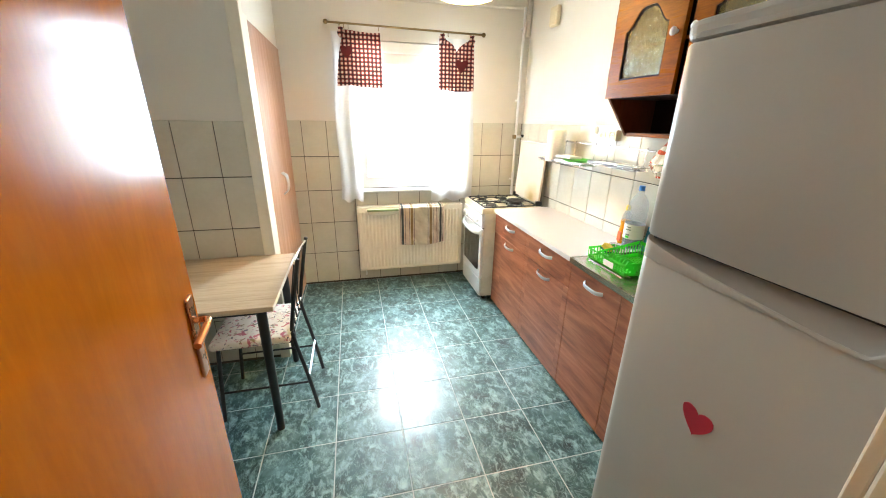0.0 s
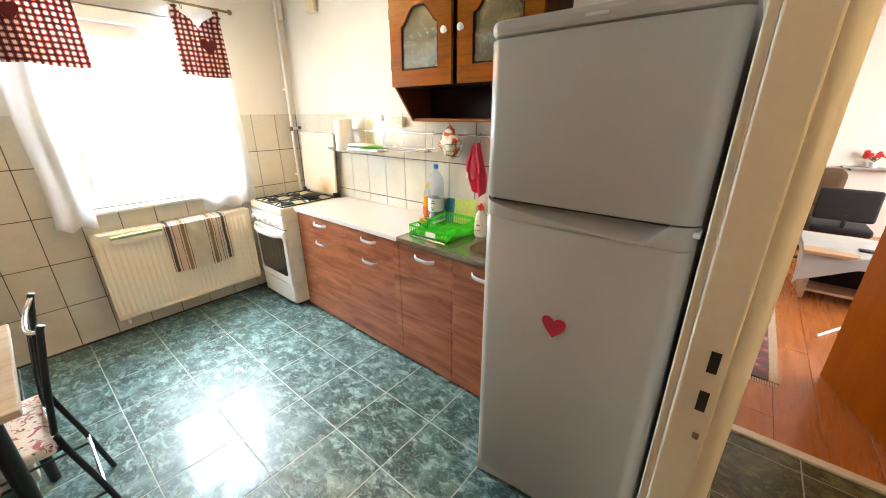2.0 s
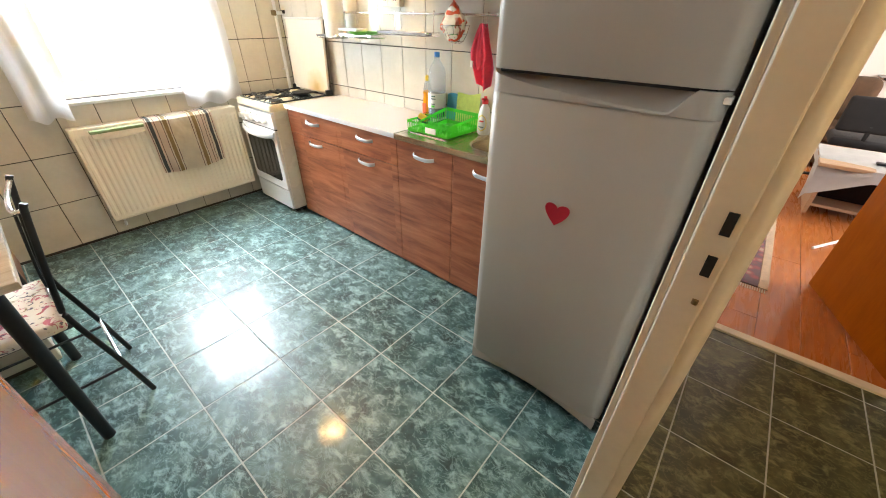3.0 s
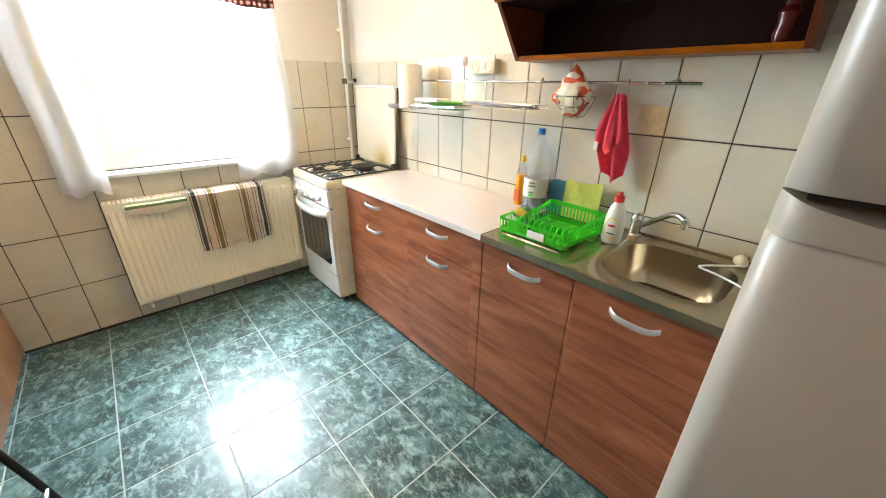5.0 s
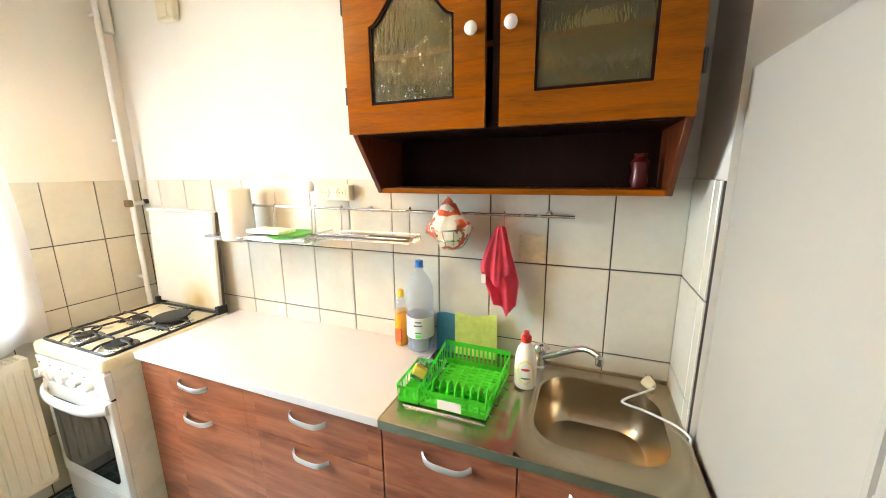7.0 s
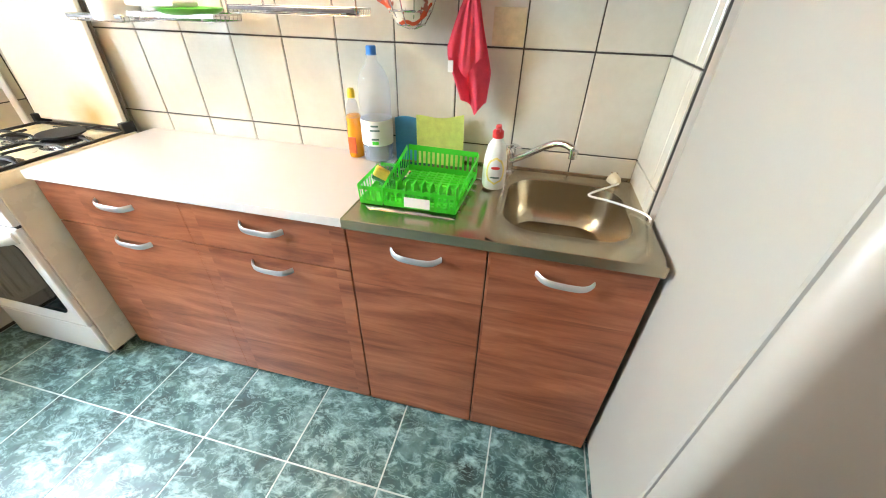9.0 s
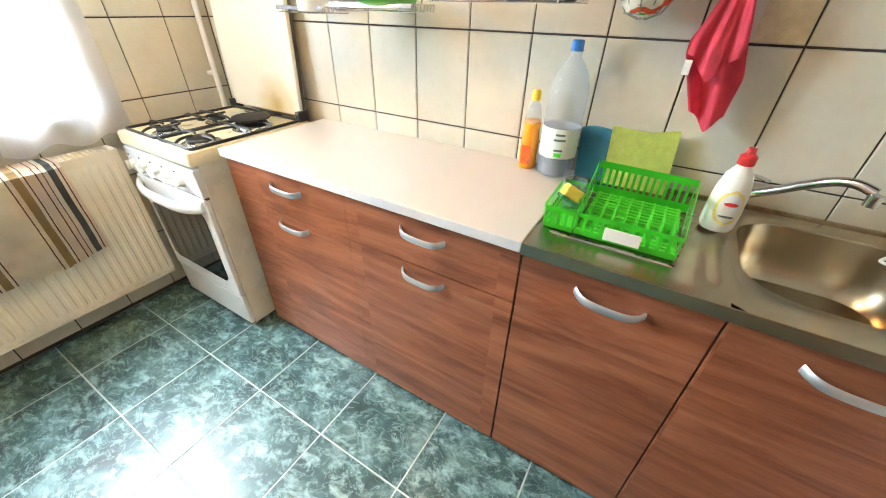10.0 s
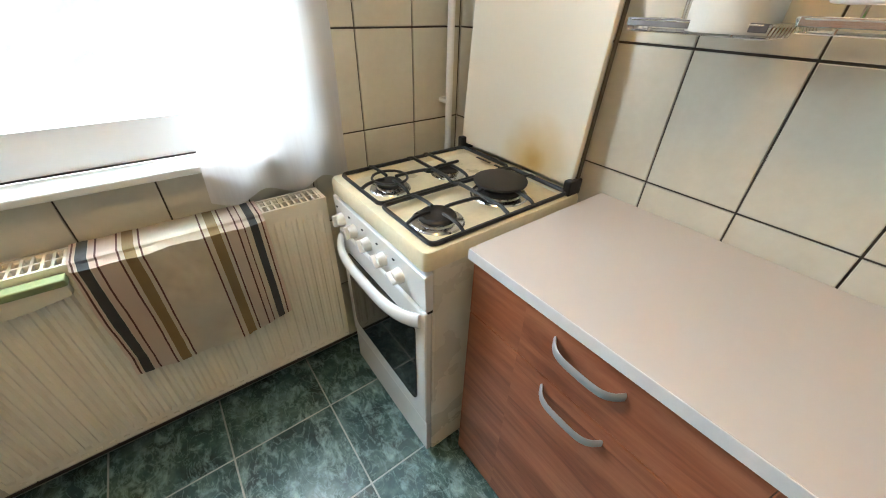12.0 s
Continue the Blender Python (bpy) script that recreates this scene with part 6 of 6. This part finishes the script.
for k in range(5):
    a = k * math.tau / 5 + 0.2
    leg = part("leg", tube([(3.34, -3.80, 0.10), (3.34 + 0.28 * math.cos(a), -3.80 + 0.28 * math.sin(a), 0.06)], [0.022, 0.014], 8), BLACK, oc, smooth=True)
    part("castor", lathe([(0.012, 0), (0.024, 0.012), (0.024, 0.036), (0.012, 0.05)], (3.34 + 0.28 * math.cos(a), -3.80 + 0.28 * math.sin(a), 0), 12), RUBBER, leg, smooth=True)
ac = thing("armchair", (4.3, -3.55, 0), "brown upholstered armchair by the living room wall", "armchair")
BROWN = surface("brown_upholstery", (0.075, 0.038, 0.016), 0.9, vary=0.25, scale=10, grain=200, relief=0.3)
part("base", box(3.85, 4.70, -3.98, -3.12, 0.06, 0.30, 0.03, 3), BROWN, ac, smooth=True)
part("seat_cushion", box(3.82, 4.45, -3.82, -3.28, 0.30, 0.46, 0.05, 4), BROWN, ac, smooth=True)
part("backrest", box(4.42, 4.72, -3.92, -3.18, 0.30, 0.90, 0.09, 5), BROWN, ac, smooth=True)
for y in (-4.00, -3.26):
    part("armrest", box(3.82, 4.66, y, y + 0.16, 0.20, 0.60, 0.06, 4), surface("tan_upholstery", (0.20, 0.12, 0.05), 0.9, vary=0.2, scale=10), ac, "lighter tan armrest", True)
for x in (3.92, 4.62):
    for y in (-3.92, -3.18):
        part("foot", lathe([(0.025, 0), (0.03, 0.06)], (x, y, 0), 10), BLACK, ac)
ws = thing("wall_shelf", (5.19, -4.15, 0.86), "thin grey wall shelf in the living room", "shelf")
part("board", box(5.02, 5.199, -4.45, -3.92, 0.865, 0.885, 0.004), surface("grey_board", (0.32, 0.32, 0.30), 0.5), ws)
for y in (-4.35, -4.0):
    part("bracket", box(5.06, 5.199, y, y + 0.015, 0.835, 0.865, 0.003), BLACK, ws)
fl = thing("flower_pot", (5.10, -4.18, 0.885), "small pot with red flowers on the wall shelf", "flowers")
part("pot", lathe([(0.035, 0), (0.05, 0.07), (0.045, 0.07), (0, 0.06)], (5.10, -4.18, 0.885), 14), WHITEPLASTIC, fl, smooth=True)
b = bmesh.new()
for k in range(14):
    q = Vector((5.10 + random.uniform(-0.07, 0.07), -4.18 + random.uniform(-0.11, 0.11), 0.985 + random.uniform(0.0, 0.09)))
    for s in range(5):
        bmesh.ops.create_icosphere(b, subdivisions=1, radius=0.016, matrix=Matrix.Translation(q + Vector((0.01 * math.cos(s * 1.26), 0.014 * math.sin(s * 1.26), 0.012 * math.cos(s * 2)))) @ Matrix.Diagonal((0.6, 1, 0.8, 1)))
part("blossoms", b, RED, fl, "red blossoms")
b = bmesh.new()
for k in range(9):
    tube([(5.10, -4.18, 0.95), (5.10 + random.uniform(-0.05, 0.05), -4.18 + random.uniform(-0.08, 0.08), 1.01)], 0.003, 5, b)
part("stems", b, surface("leaf_green", (0.05, 0.12, 0.03), 0.7), fl)
single("white_pole", tube([(1.58, -3.634, 0.011), (2.17, -3.99, 0.011)], 0.011, 10), PVC, "thin white pole lying on the laminate floor", "pole", smooth=True)

# ---- outside ----
m_back, n_, l_, b_ = material("glowing_garden")
v_ = coords(n_, l_)
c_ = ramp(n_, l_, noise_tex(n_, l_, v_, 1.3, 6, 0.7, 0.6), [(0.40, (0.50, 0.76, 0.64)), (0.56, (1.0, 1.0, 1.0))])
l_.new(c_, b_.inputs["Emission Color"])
# the backdrop's own glow stands in for daylight on garden and sky
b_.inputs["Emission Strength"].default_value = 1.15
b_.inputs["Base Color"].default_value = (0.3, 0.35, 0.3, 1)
backdrop = structure("backdrop", box(-30, 30, 9.0, 9.2, -7.0, 8.5), m_back, "pale glowing backdrop of garden and sky far outside", "backdrop")


# ---- tiles, last ----
def tile_mesh(name, w, h, mat, lift, chamfer=0.0018):
    """A tile w by h in its own plane, chamfered at its face, lift high."""
    b = bmesh.new()
    low = [b.verts.new(p) for p in ((0, 0, 0), (w, 0, 0), (w, h, 0), (0, h, 0))]
    mid = [b.verts.new((v.co.x, v.co.y, lift - chamfer)) for v in low]
    c = chamfer
    up = [b.verts.new(p) for p in ((c, c, lift), (w - c, c, lift), (w - c, h - c, lift), (c, h - c, lift))]
    for a, d in ((low, mid), (mid, up)):
        for k in range(4):
            b.faces.new((a[k], a[(k + 1) % 4], d[(k + 1) % 4], d[k]))
    b.faces.new(up)
    me = bpy.data.meshes.new(name)
    b.to_mesh(me)
    b.free()
    me.materials.append(mat)
    return me


tile_cache = {}


def place_tile(parent, mat, origin, u_dir, v_dir, w, h, lift):
    name = "board" if mat is PARQUET else "tile"
    key = (mat.name, round(w, 3), round(h, 3))
    if key not in tile_cache:
        tile_cache[key] = tile_mesh(name, w, h, mat, lift)
    ob = new(name, tile_cache[key])
    ob.parent = parent
    nrm = Vector(u_dir).cross(Vector(v_dir))
    ob.matrix_basis = Matrix.Translation(origin) @ Matrix((Vector(u_dir), Vector(v_dir), nrm)).transposed().to_4x4()
    return ob


def spans(lo, hi, joint, pitch, gap):
    """Pieces between the joints joint + k * pitch, cut at lo and hi."""
    k = math.floor((lo - joint) / pitch)
    out = []
    while joint + k * pitch < hi:
        a, c = max(lo, joint + k * pitch + gap / 2), min(hi, joint + (k + 1) * pitch - gap / 2)
        if c - a > 0.012:
            out.append((a, c))
        k += 1
    return out


ROWS_Z = spans(0.004, TILE_TOP - 0.0005, 1.245, 0.307, 0.0052)
for z0, z1 in ROWS_Z:
    for a, c in spans(-2.292, 0.386, -0.618, 0.209, 0.0042):      # counter wall, faces -x
        place_tile(wall_east, TILE_W, (-0.003, c, z0), (0, -1, 0), (0, 0, 1), c - a, z1 - z0, 0.007)
    for a, c in spans(-2.196, -0.012, -0.213, 0.2075, 0.0042):    # window wall, faces -y
        if a < WX1 and c > WX0 and z1 > WZ0 - 0.026:
            if z0 > WZ0 - 0.1:
                if a < WX0 - 0.02:
                    c = WX0 - 0.002
                elif c > WX1 + 0.02:
                    a = WX1 + 0.002
                else:
                    continue
                place_tile(wall_north, TILE_W, (a, 0.397, z0), (1, 0, 0), (0, 0, 1), c - a, z1 - z0, 0.007)
            else:
                for p, q, top_z in ((a, min(c, WX0 - 0.002), z1), (max(a, WX0 - 0.002), min(c, WX1 + 0.002), min(z1, WZ0 - 0.026)), (max(a, WX1 + 0.002), c, z1)):
                    if q - p > 0.004:
                        place_tile(wall_north, TILE_W, (p, 0.397, z0), (1, 0, 0), (0, 0, 1), q - p, top_z - z0, 0.007)
            continue
        place_tile(wall_north, TILE_W, (a, 0.397, z0), (1, 0, 0), (0, 0, 1), c - a, z1 - z0, 0.007)
    for a, c in spans(-2.815, -2.234, -2.392, 0.2075, 0.0042):    # closet side, faces -y
        place_tile(wall_closet, TILE_W, (a, -0.793, z0), (1, 0, 0), (0, 0, 1), c - a, z1 - z0, 0.007)
    for a, c in spans(-0.262, -0.0112, -0.215, 0.2075, 0.0042):   # return beside the sink, faces +y
        place_tile(wall_pier, TILE_W, (c, -2.294, z0), (-1, 0, 0), (0, 0, 1), c - a, z1 - z0, 0.007)
for x0, x1 in spans(-2.815, -0.002, -0.806, 0.345, 0.005):        # kitchen floor
    for y0, y1 in spans(-2.998, 0.392, -0.230, 0.346, 0.005):
        place_tile(floor, TILE_F, (x0, y0, -0.007), (1, 0, 0), (0, 1, 0), x1 - x0, y1 - y0, 0.007)
for x0, x1 in spans(-2.815, 0.142, -0.300, 0.355, 0.005):         # hall floor
    for y0, y1 in spans(-4.39, -3.003, -3.160, 0.315, 0.005):
        place_tile(floor, TILE_H, (x0, y0, -0.007), (1, 0, 0), (0, 1, 0), x1 - x0, y1 - y0, 0.007)
for k, (y0, y1) in enumerate(spans(-6.09, -2.21, -3.0, 0.19, 0.0015)):    # laminate boards
    for x0, x1 in spans(0.202 if y0 < -3.93 or y1 > -3.14 else 0.197, 5.19, 0.4 + 0.43 * (k % 3), 1.28, 0.0015):
        place_tile(living_floor, PARQUET, (x0, y0, -0.008), (1, 0, 0), (0, 1, 0), x1 - x0, y1 - y0, 0.008)
